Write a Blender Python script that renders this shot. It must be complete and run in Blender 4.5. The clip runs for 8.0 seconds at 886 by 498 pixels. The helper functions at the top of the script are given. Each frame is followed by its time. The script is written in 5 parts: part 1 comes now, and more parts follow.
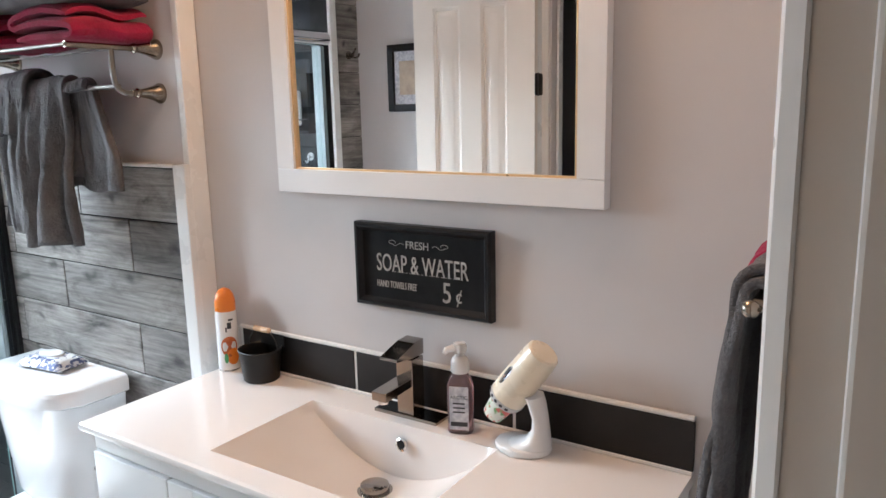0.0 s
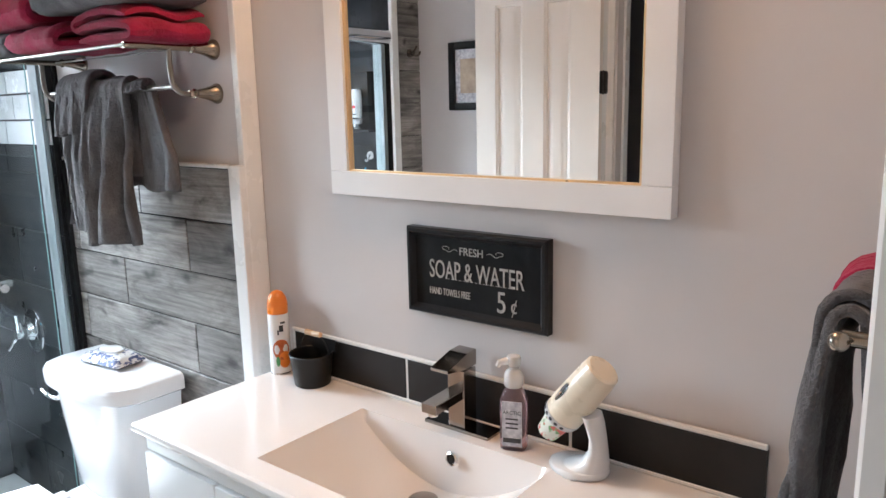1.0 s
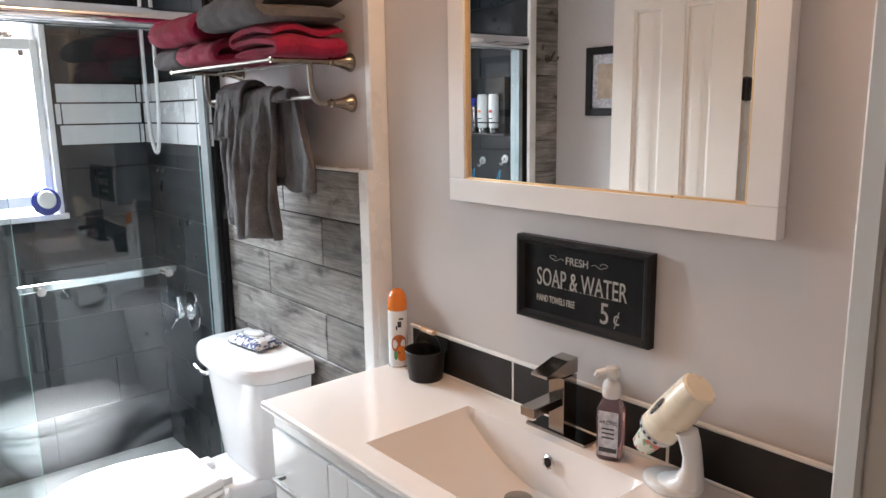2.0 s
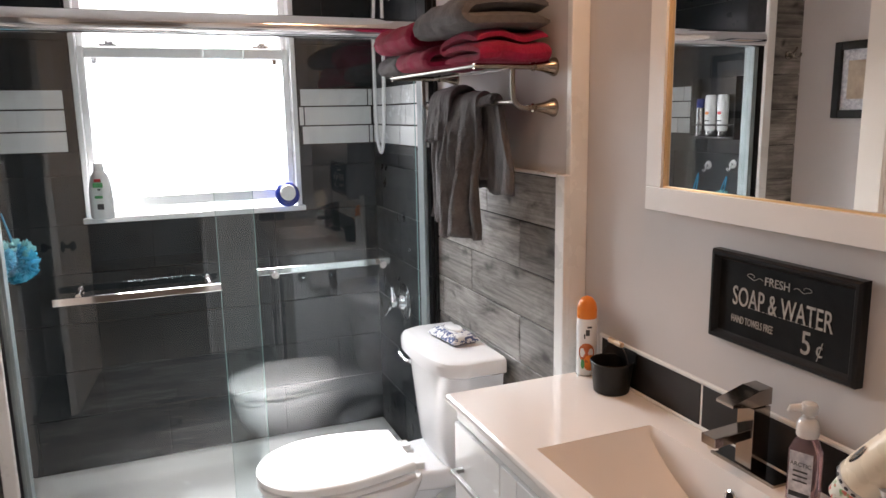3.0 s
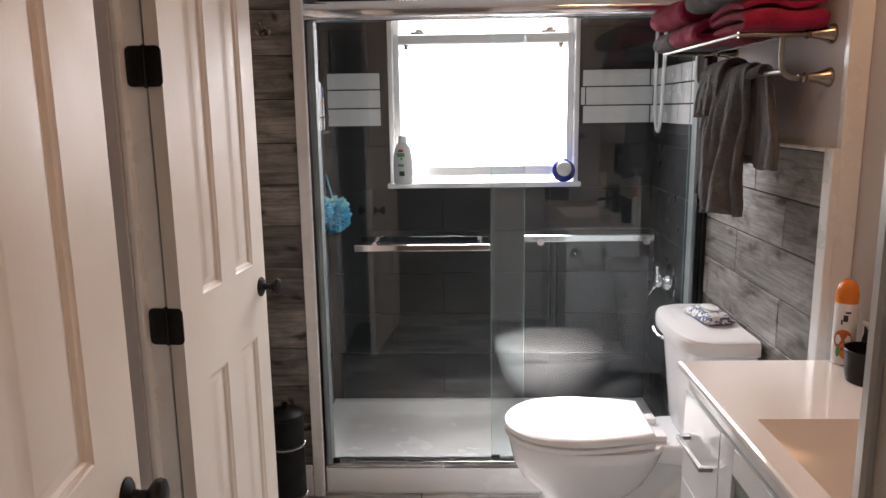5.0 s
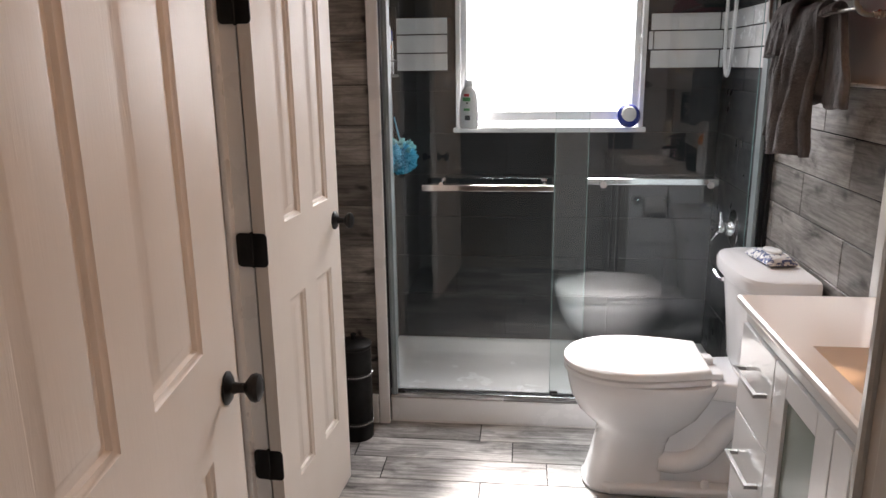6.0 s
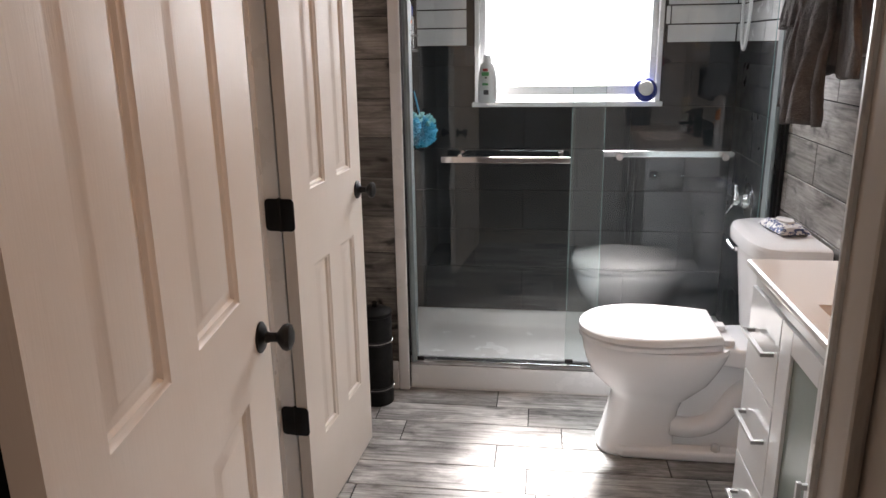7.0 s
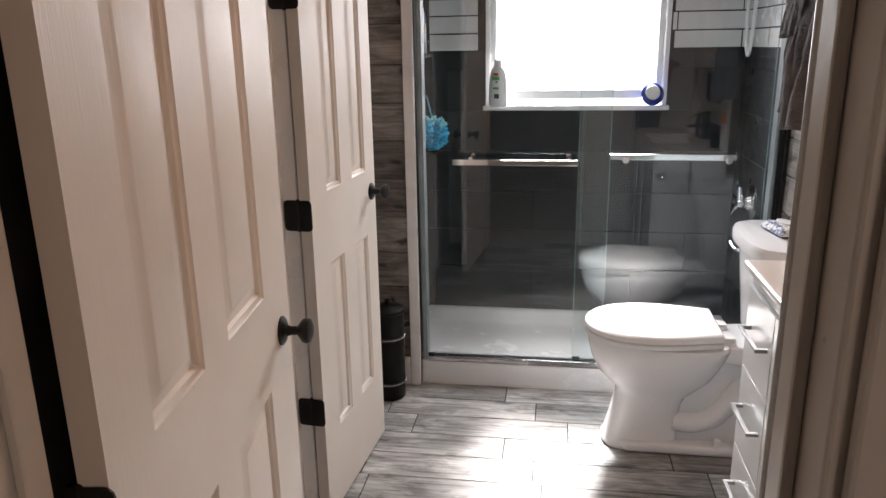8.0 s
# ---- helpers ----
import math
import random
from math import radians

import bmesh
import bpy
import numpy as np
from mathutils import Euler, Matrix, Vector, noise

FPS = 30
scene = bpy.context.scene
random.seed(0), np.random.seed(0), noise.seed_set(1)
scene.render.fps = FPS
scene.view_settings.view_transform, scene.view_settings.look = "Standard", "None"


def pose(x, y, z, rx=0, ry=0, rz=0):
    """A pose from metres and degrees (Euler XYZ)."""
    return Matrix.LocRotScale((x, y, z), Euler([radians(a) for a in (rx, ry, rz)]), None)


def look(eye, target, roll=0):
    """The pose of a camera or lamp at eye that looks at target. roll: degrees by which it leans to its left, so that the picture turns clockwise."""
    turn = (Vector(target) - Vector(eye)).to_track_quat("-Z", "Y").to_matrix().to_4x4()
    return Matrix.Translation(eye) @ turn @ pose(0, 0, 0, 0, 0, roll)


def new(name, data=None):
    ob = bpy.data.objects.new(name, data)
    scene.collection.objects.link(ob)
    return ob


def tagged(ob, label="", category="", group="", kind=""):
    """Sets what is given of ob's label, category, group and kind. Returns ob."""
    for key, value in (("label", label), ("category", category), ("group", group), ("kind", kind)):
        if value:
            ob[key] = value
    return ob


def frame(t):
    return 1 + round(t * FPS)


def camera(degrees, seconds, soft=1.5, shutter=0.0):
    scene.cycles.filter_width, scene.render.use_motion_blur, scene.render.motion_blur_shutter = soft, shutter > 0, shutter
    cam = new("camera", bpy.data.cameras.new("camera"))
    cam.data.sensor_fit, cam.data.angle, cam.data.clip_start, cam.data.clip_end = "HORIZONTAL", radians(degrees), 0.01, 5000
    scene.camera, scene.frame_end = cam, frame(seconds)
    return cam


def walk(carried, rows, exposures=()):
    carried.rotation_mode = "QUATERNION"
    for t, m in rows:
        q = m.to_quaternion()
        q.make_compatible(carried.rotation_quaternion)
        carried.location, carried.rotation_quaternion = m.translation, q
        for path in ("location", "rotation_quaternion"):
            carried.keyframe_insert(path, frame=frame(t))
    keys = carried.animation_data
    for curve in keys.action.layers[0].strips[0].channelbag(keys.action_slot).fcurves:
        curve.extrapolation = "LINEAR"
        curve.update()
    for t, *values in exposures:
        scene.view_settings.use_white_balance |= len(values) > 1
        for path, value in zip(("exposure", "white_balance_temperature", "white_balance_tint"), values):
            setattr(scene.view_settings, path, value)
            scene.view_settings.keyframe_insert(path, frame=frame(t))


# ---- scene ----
cam = camera(62.5, 8.0)
PATH = [
    (0, (0.215, 0.209, 1.558), (-0.869, 1.848, 1.181), -1.3),
    (0.5, (0.197, 0.254, 1.561), (-0.941, 1.854, 1.182), -1.3),
    (1, (0.191, 0.268, 1.566), (-1.028, 1.807, 1.185), -1.3),
    (2.3, (0.319, 0.287, 1.598), (-1.298, 1.404, 1.226), -1.1),
    (2.5, (0.332, 0.314, 1.601), (-1.361, 1.313, 1.232), -1.3),
    (3, (0.337, 0.357, 1.604), (-1.487, 1.092, 1.236), -1.0),
    (3.5, (0.35, 0.386, 1.592), (-1.547, 0.904, 1.225), -0.8),
    (4, (0.403, 0.415, 1.581), (-1.539, 0.718, 1.213), -0.7),
    (4.5, (0.461, 0.446, 1.565), (-1.5, 0.565, 1.191), -0.8),
    (5, (0.512, 0.46, 1.545), (-1.452, 0.403, 1.17), -0.8),
    (5.2, (0.542, 0.449, 1.54), (-1.419, 0.342, 1.161), -0.9),
    (6.5, (0.655, 0.441, 1.485), (-1.256, 0.19, 0.948), -0.8),
    (7, (0.705, 0.445, 1.48), (-1.203, 0.184, 0.941), -0.9),
    (7.5, (0.753, 0.448, 1.492), (-1.152, 0.173, 0.951), -0.9),
    (8, (0.799, 0.464, 1.509), (-1.104, 0.17, 0.968), -0.9),
]
walk(cam, [(t, look(eye, target, roll)) for t, eye, target, roll in PATH], [(0.0, 1.05, 6000, 15), (1.0, 1.12, 6000, 15), (2.5, 0.70, 6750, 21), (3.5, 0.44, 7050, 25), (5.0, 0.16, 7200, 27), (6.5, 0.14, 7150, 26), (8.0, 0.23, 7050, 25)])

# ---- light ----
world = bpy.data.worlds.new("world")
scene.world = world
world.use_nodes = True
wn = world.node_tree.nodes
sky = wn.new("ShaderNodeTexSky")
sky.sky_type, sky.sun_disc = "NISHITA", False
sky.sun_elevation, sky.sun_rotation = radians(50), radians(60)
wn["Background"].inputs[1].default_value = 0.12
world.node_tree.links.new(sky.outputs[0], wn["Background"].inputs[0])


def area(name, m, w, h, power, colour):
    d = bpy.data.lights.new(name, "AREA")
    d.shape, d.size, d.size_y, d.energy, d.color = "RECTANGLE", w, h, power, colour
    ob = new(name, d)
    ob.matrix_world = m
    return ob


# daylight in the shower window's opening, an added fill lamp in the unseen bedroom
sun = new("sun", bpy.data.lights.new("sun", "SUN"))
sun.data.energy, sun.data.angle, sun.data.color = 25.0, radians(10), (1.0, 0.98, 0.95)
sun.matrix_world = look((0, 0, 0), (0.75, 0.03, -0.85))
area("window_daylight", look((-3.075, 0.56, 1.70), (-1.6, 0.60, 0.55)), 0.82, 0.9, 21, (0.92, 0.98, 1.0)).data.spread = radians(95)
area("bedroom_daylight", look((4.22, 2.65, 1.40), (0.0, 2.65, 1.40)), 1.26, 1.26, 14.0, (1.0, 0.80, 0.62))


# ---- materials ----
def material(name, colour, rough=0.5, metal=0.0, **more):
    m = bpy.data.materials.new(name)
    m.use_nodes = True
    b = m.node_tree.nodes["Principled BSDF"]
    b.inputs["Base Color"].default_value = (*colour, 1)
    b.inputs["Roughness"].default_value = rough
    b.inputs["Metallic"].default_value = metal
    for k, v in more.items():
        b.inputs[k.replace("_", " ")].default_value = v
    return m


class Nodes:
    def __init__(self, m):
        self.t = m.node_tree
        self.b = self.t.nodes["Principled BSDF"]

    def add(self, kind, **values):
        n = self.t.nodes.new(kind)
        for k, v in values.items():
            n.inputs[k.replace("_", " ")].default_value = v
        return n

    def join(self, a, b):
        self.t.links.new(a, b)

    def coords(self, scale, spread=0.0, source="Object"):
        """Local coordinates, scaled; spread shifts them piece by piece."""
        c, mp = self.add("ShaderNodeTexCoord"), self.add("ShaderNodeMapping")
        mp.inputs["Scale"].default_value = scale
        self.join(c.outputs[source], mp.inputs["Vector"])
        if spread:
            info, mul = self.add("ShaderNodeObjectInfo"), self.add("ShaderNodeMath")
            mul.operation = "MULTIPLY"
            mul.inputs[1].default_value = spread
            self.join(info.outputs["Random"], mul.inputs[0])
            comb = self.add("ShaderNodeCombineXYZ")
            for i in range(3):
                self.join(mul.outputs[0], comb.inputs[i])
            self.join(comb.outputs[0], mp.inputs["Location"])
        return mp.outputs[0]

    def noise(self, vec, scale, detail=4, rough=0.55, distort=0.0):
        n = self.add("ShaderNodeTexNoise", Scale=scale, Detail=detail, Roughness=rough, Distortion=distort)
        self.join(vec, n.inputs["Vector"])
        return n.outputs["Fac"]

    def ramp(self, fac, *stops):
        r = self.add("ShaderNodeValToRGB")
        e = r.color_ramp.elements
        while len(e) < len(stops):
            e.new(0.5)
        for el, (p, c) in zip(e, stops):
            el.position, el.color = p, (*c, 1) if len(c) == 3 else c
        self.join(fac, r.inputs[0])
        return r.outputs[0]

    def mix(self, fac, a, b, mode="MIX"):
        n = self.t.nodes.new("ShaderNodeMix")
        n.data_type, n.blend_type = "RGBA", mode
        for sock, v in ((n.inputs[0], fac), (n.inputs[6], a), (n.inputs[7], b)):
            if isinstance(v, (int, float)):
                sock.default_value = v
            elif isinstance(v, tuple):
                sock.default_value = (*v, 1)
            else:
                self.join(v, sock)
        return n.outputs[2]

    def bump(self, height, strength, distance):
        n = self.add("ShaderNodeBump", Strength=strength, Distance=distance)
        self.join(height, n.inputs["Height"])
        self.join(n.outputs[0], self.b.inputs["Normal"])


def g(v):
    return (v, v, v)


def mottled(name, a, b, scale, rough, fine=60, bump=0.15, dist=0.002, metal=0.0, rvar=0.08, spread=0.0, **more):
    """Two colours in soft clouds, a fine relief, and a little play in the gloss."""
    m = material(name, a, rough, metal, **more)
    n = Nodes(m)
    v = n.coords((1, 1, 1), spread)
    big = n.noise(v, scale, 5)
    n.join(n.ramp(big, (0.35, a), (0.65, b)), n.b.inputs["Base Color"])
    fine_n = n.noise(v, fine, 3)
    n.join(n.ramp(n.noise(v, scale * 3, 3), (0.3, g(max(rough - rvar, 0.02))), (0.7, g(rough + rvar))), n.b.inputs["Roughness"])
    if bump:
        n.bump(fine_n, bump, dist)
    return m


def wood_tile(name, dark, mid, light, rough=0.32, axis=0, across=2, knots=0.92):
    """Weathered grey wood printed on long tiles: streaks, knots, and a tone of its own for each piece."""
    m = material(name, mid, rough)
    n = Nodes(m)
    sc = [9.0, 9.0, 9.0]
    sc[axis] = 1.1
    sc = [c * 0.75 for c in sc]
    sc[axis] = 1.9
    v = n.coords(tuple(sc), 37.0)
    streak = n.noise(v, 2.2, 8, 0.68, 0.6)
    sc2 = [80.0, 80.0, 80.0]
    sc2[axis] = 2.5
    fine = n.noise(n.coords(tuple(sc2), 11.0), 1.6, 5, 0.6, 0.3)
    col = n.ramp(streak, (0.28, dark), (0.44, mid), (0.68, light))
    col = n.mix(0.5, col, n.ramp(fine, (0.34, g(0.30)), (0.60, g(1.15))), "MULTIPLY")
    sc3 = [34.0, 34.0, 34.0]
    sc3[axis] = 1.5
    crack = n.noise(n.coords(tuple(sc3), 29.0), 1.0, 3, 0.5, 0.9)
    col = n.mix(0.5, col, n.ramp(crack, (0.33, g(0.18)), (0.40, g(1.0))), "MULTIPLY")
    sk = [8.5, 8.5, 8.5]
    sk[axis] = 3.6
    vor = n.add("ShaderNodeTexVoronoi", Scale=1.0, Randomness=1.0)
    vor.voronoi_dimensions = "2D"
    wob = n.noise(n.coords((6, 6, 6), 5.0), 1.2, 2)
    kv = n.coords(tuple(sk), 19.0)
    addv = n.add("ShaderNodeVectorMath")
    addv.operation = "ADD"
    n.join(kv, addv.inputs[0])
    n.join(wob, addv.inputs[1])
    apart, flat = n.add("ShaderNodeSeparateXYZ"), n.add("ShaderNodeCombineXYZ")
    n.join(addv.outputs[0], apart.inputs[0])
    n.join(apart.outputs[axis], flat.inputs[0])
    n.join(apart.outputs[across], flat.inputs[1])
    n.join(flat.outputs[0], vor.inputs["Vector"])
    col = n.mix(n.ramp(vor.outputs["Distance"], (0.05, g(knots)), (0.10, g(knots * 0.5)), (0.17, g(0.0))), col, tuple(c * 0.35 for c in dark))
    info = n.add("ShaderNodeObjectInfo")
    tone = n.ramp(info.outputs["Random"], (0.0, g(0.62)), (1.0, g(1.20)))
    col = n.mix(1.0, col, tone, "MULTIPLY")
    n.join(col, n.b.inputs["Base Color"])
    n.join(n.ramp(streak, (0.3, g(rough + 0.12)), (0.7, g(rough - 0.06))), n.b.inputs["Roughness"])
    n.bump(fine, 0.22, 0.0015)
    return m


def towel_cloth(name, a, b):
    m = material(name, a, 0.95)
    n = Nodes(m)
    v = n.coords((1, 1, 1))
    loops = n.mix(0.45, n.noise(v, 160, 3, 0.8), n.noise(v, 48, 3, 0.7))
    n.join(n.mix(0.2, n.ramp(n.noise(v, 14, 4), (0.3, a), (0.7, b)), n.ramp(loops, (0.38, tuple(c * 0.35 for c in a)), (0.62, tuple(c * 1.15 for c in b)))), n.b.inputs["Base Color"])
    n.b.inputs["Sheen Weight"].default_value = 0.09
    n.b.inputs["Sheen Roughness"].default_value = 0.4
    n.bump(loops, 0.9, 0.009)
    return m


def clear_glass(name, tint, base=0.045, gloss=1.0):
    """Thin pane: clear, with the mirror gloss of its angle."""
    m = bpy.data.materials.new(name)
    m.use_nodes = True
    t = m.node_tree
    t.nodes.clear()
    out, mx = t.nodes.new("ShaderNodeOutputMaterial"), t.nodes.new("ShaderNodeMixShader")
    tr, gl, fr = t.nodes.new("ShaderNodeBsdfTransparent"), t.nodes.new("ShaderNodeBsdfGlossy"), t.nodes.new("ShaderNodeLayerWeight")
    tr.inputs[0].default_value = (*tint, 1)
    gl.inputs["Roughness"].default_value = 0.0
    gl.inputs[0].default_value = (gloss, gloss, gloss, 1)
    fr.inputs["Blend"].default_value = 0.5
    pw, ma = t.nodes.new("ShaderNodeMath"), t.nodes.new("ShaderNodeMath")
    pw.operation, ma.operation = "POWER", "MULTIPLY_ADD"
    pw.inputs[1].default_value, ma.inputs[1].default_value, ma.inputs[2].default_value = 5.0, 0.95, base
    t.links.new(fr.outputs["Facing"], pw.inputs[0])
    t.links.new(pw.outputs[0], ma.inputs[0])
    t.links.new(ma.outputs[0], mx.inputs[0])
    t.links.new(tr.outputs[0], mx.inputs[1])
    t.links.new(gl.outputs[0], mx.inputs[2])
    t.links.new(mx.outputs[0], out.inputs[0])
    return m


M_WALL = mottled("wall_paint", (0.555, 0.52, 0.505), (0.595, 0.555, 0.54), 1.6, 0.62, 90, 0.12, 0.0015)
# wall paint darkened so that the hall's dimness sits in the colour
M_HALL_DIM = mottled("hall_paint_dimmed", (0.22, 0.21, 0.20), (0.26, 0.25, 0.24), 1.6, 0.7, 90, 0.12, 0.0015)
M_CEIL = mottled("ceiling_paint", (0.74, 0.73, 0.71), (0.78, 0.77, 0.75), 2, 0.8, 60, 0.3, 0.003)
M_TRIM = mottled("trim_paint", (0.74, 0.73, 0.71), (0.80, 0.79, 0.77), 3, 0.3, 35, 0.18, 0.002)
# gold puts the lamp's warm light into the colour of the mirror's bead
M_BEAD_WARM = mottled("warm_lit_bead", (0.72, 0.52, 0.28), (0.80, 0.60, 0.36), 9, 0.35, 90, 0.05, 0.0005, metal=0.6)
M_FRAMEWHITE = mottled("satin_white_frame", (0.76, 0.75, 0.74), (0.80, 0.79, 0.78), 4, 0.42, 70, 0.10, 0.0006)
M_PLANK_FLOOR = wood_tile("floor_wood_tile", (0.070, 0.067, 0.064), (0.37, 0.36, 0.35), (0.70, 0.69, 0.675), 0.20, axis=1, across=0, knots=0.35)
M_PLANK_WALL = wood_tile("wall_wood_tile", (0.050, 0.046, 0.042), (0.245, 0.227, 0.210), (0.46, 0.435, 0.41), 0.40, axis=0, across=2, knots=0.7)
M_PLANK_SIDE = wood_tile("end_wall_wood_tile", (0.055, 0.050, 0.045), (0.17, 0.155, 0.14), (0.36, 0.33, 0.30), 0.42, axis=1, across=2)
M_GROUT_DARK = mottled("dark_grout", (0.006, 0.0065, 0.007), (0.012, 0.012, 0.013), 8, 0.9, 200, 0.3, 0.001)
M_GROUT_WHITE = mottled("white_grout", (0.68, 0.67, 0.65), (0.75, 0.74, 0.72), 8, 0.8, 200, 0.3, 0.001)
M_SLATE = mottled("charcoal_tile", (0.012, 0.0155, 0.0185), (0.023, 0.028, 0.032), 3.5, 0.34, 90, 0.12, 0.0008, spread=23.0, Specular_IOR_Level=0.16)
M_WTILE = mottled("white_tile", (0.66, 0.67, 0.68), (0.74, 0.75, 0.75), 5, 0.22, 60, 0.06, 0.0008, spread=17.0)
M_BSPLASH = mottled("black_tile", (0.010, 0.009, 0.009), (0.020, 0.018, 0.018), 5, 0.42, 120, 0.10, 0.0006, Specular_IOR_Level=0.3)
# white door paint tinted: part of the warm lamp light is in the colour
M_DOOR = mottled("door_paint_warm_light", (0.76, 0.69, 0.62), (0.80, 0.73, 0.66), 2.5, 0.46, 40, 0.0, Specular_IOR_Level=0.35)
M_JAMB = mottled("jamb_paint", (0.64, 0.61, 0.57), (0.70, 0.67, 0.63), 3, 0.34, 35, 0.25, 0.002, Specular_IOR_Level=0.35)
M_CHANNEL = mottled("dull_channel", (0.20, 0.25, 0.26), (0.28, 0.33, 0.34), 6, 0.42, 120, 0.03, 0.0004)
nd = Nodes(M_DOOR)
nd.bump(nd.noise(nd.coords((60, 60, 4.0)), 1.5, 6, 0.65, 1.2), 0.28, 0.0018)
M_COUNTER = mottled("cultured_marble", (0.80, 0.76, 0.73), (0.83, 0.79, 0.76), 2, 0.10, 30, 0.0, rvar=0.03)
M_CERAMIC = mottled("porcelain", (0.80, 0.80, 0.81), (0.83, 0.83, 0.84), 2, 0.07, 30, 0.0, rvar=0.02)
M_LACQUER = mottled("white_lacquer", (0.78, 0.78, 0.78), (0.81, 0.81, 0.81), 2, 0.16, 30, 0.02, 0.0005, rvar=0.03)
M_PAN = mottled("acrylic_pan", (0.74, 0.75, 0.75), (0.79, 0.80, 0.80), 3, 0.22, 60, 0.05, 0.0005)
M_CHROME = mottled("chrome", (0.80, 0.80, 0.81), (0.84, 0.84, 0.85), 6, 0.07, 60, 0.0, metal=1.0, rvar=0.03)
M_NICKEL = mottled("brushed_nickel", (0.27, 0.23, 0.185), (0.34, 0.30, 0.25), 8, 0.17, 200, 0.03, 0.0004, metal=1.0)
M_ROD = mottled("satin_nickel_rod", (0.22, 0.20, 0.18), (0.28, 0.26, 0.23), 8, 0.42, 200, 0.03, 0.0004, metal=1.0)
M_GUN = mottled("black_nickel", (0.33, 0.30, 0.275), (0.40, 0.365, 0.335), 8, 0.14, 100, 0.0, metal=1.0, rvar=0.04)
M_BLACK = mottled("black_iron", (0.007, 0.007, 0.007), (0.014, 0.013, 0.013), 9, 0.42, 150, 0.12, 0.0006, Specular_IOR_Level=0.3)
M_BLACKGLOSS = mottled("black_frame_paint", (0.008, 0.008, 0.009), (0.015, 0.015, 0.016), 9, 0.36, 150, 0.10, 0.0005, Specular_IOR_Level=0.25)
M_BOARD_AND_GAP = mottled("chalk_board_and_gap_shade", (0.006, 0.006, 0.0065), (0.012, 0.012, 0.0125), 14, 0.8, 180, 0.2, 0.0005, Specular_IOR_Level=0.15)
M_LETTER = mottled("chalk_lettering", (0.30, 0.285, 0.26), (0.48, 0.46, 0.42), 90, 0.85, 300, 0.2, 0.0004)
M_MIRROR = material("mirror_silver", (0.90, 0.91, 0.91), 0.0, 1.0)
M_GREY_TOWEL = towel_cloth("grey_terry", (0.074, 0.069, 0.071), (0.142, 0.132, 0.133))
M_RED_TOWEL = towel_cloth("red_terry", (0.24, 0.003, 0.028), (0.40, 0.008, 0.060))
M_SHOWER_GLASS = clear_glass("shower_glass", (0.93, 0.968, 0.972), 0.046)
M_PANE = clear_glass("window_glass", (0.97, 0.98, 0.98))
M_GLASS_EDGE = material("glass_edge", (0.22, 0.36, 0.35), 0.2, 0.0, Alpha=1.0)
M_VINYL = mottled("white_vinyl", (0.78, 0.79, 0.80), (0.82, 0.83, 0.83), 3, 0.3, 60, 0.03, 0.0005)
M_STONE = mottled("sill_marble", (0.74, 0.74, 0.74), (0.82, 0.82, 0.82), 9, 0.14, 60, 0.03, 0.0005)
M_FROST = mottled("frosted_green_glass", (0.20, 0.25, 0.22), (0.25, 0.30, 0.27), 3, 0.16, 60, 0.0, rvar=0.03)
M_CREAM = mottled("cream_plastic", (0.74, 0.66, 0.52), (0.78, 0.70, 0.56), 6, 0.30, 120, 0.04, 0.0005)
M_WHITEPL = mottled("white_plastic", (0.79, 0.79, 0.79), (0.82, 0.82, 0.82), 2, 0.24, 120, 0.0, rvar=0.02)
M_ORANGE = mottled("orange_plastic", (0.78, 0.20, 0.02), (0.84, 0.25, 0.03), 6, 0.3, 120, 0.03, 0.0005)
M_ORANGE_DARK = mottled("rust_print", (0.45, 0.09, 0.02), (0.62, 0.16, 0.04), 60, 0.35, 120, 0.0)
M_INK = mottled("dark_ink", (0.02, 0.02, 0.025), (0.05, 0.05, 0.055), 40, 0.5, 120, 0.0)
M_BLUE = mottled("blue_plastic", (0.010, 0.025, 0.22), (0.02, 0.045, 0.30), 6, 0.22, 120, 0.0)
M_TEAL = mottled("teal_plastic", (0.01, 0.28, 0.50), (0.02, 0.36, 0.58), 6, 0.3, 120, 0.03, 0.0005)
M_LOOFAH = mottled("turquoise_netting", (0.01, 0.36, 0.60), (0.03, 0.52, 0.74), 30, 0.5, 300, 0.3, 0.001)
M_LOOFAH_PALE = mottled("pale_green_netting", (0.16, 0.52, 0.56), (0.28, 0.64, 0.64), 30, 0.5, 300, 0.3, 0.001)
M_RED = mottled("red_print", (0.55, 0.02, 0.03), (0.65, 0.04, 0.05), 30, 0.4, 120, 0.0)
M_GREEN = mottled("green_print", (0.05, 0.30, 0.10), (0.10, 0.42, 0.16), 30, 0.4, 120, 0.0)
M_LEATHER = mottled("black_leather", (0.003, 0.003, 0.003), (0.007, 0.007, 0.007), 12, 0.5, 220, 0.4, 0.001, Specular_IOR_Level=0.2)
M_BRIGHT = mottled("steel_studs", (0.75, 0.74, 0.72), (0.8, 0.79, 0.77), 9, 0.2, 60, 0.0, metal=1.0)
M_PEG = mottled("pale_wood", (0.48, 0.30, 0.17), (0.60, 0.40, 0.24), 25, 0.5, 160, 0.2, 0.0006)
M_PAPER = mottled("old_print", (0.42, 0.32, 0.24), (0.60, 0.48, 0.36), 18, 0.8, 120, 0.0)
M_CARPET = mottled("bedroom_carpet", (0.34, 0.29, 0.24), (0.42, 0.36, 0.30), 4, 0.95, 300, 0.6, 0.004)
M_WIPES = material("wipes_print", (0.75, 0.75, 0.76), 0.22)
nw = Nodes(M_WIPES)
vw = nw.coords((1, 1, 1))
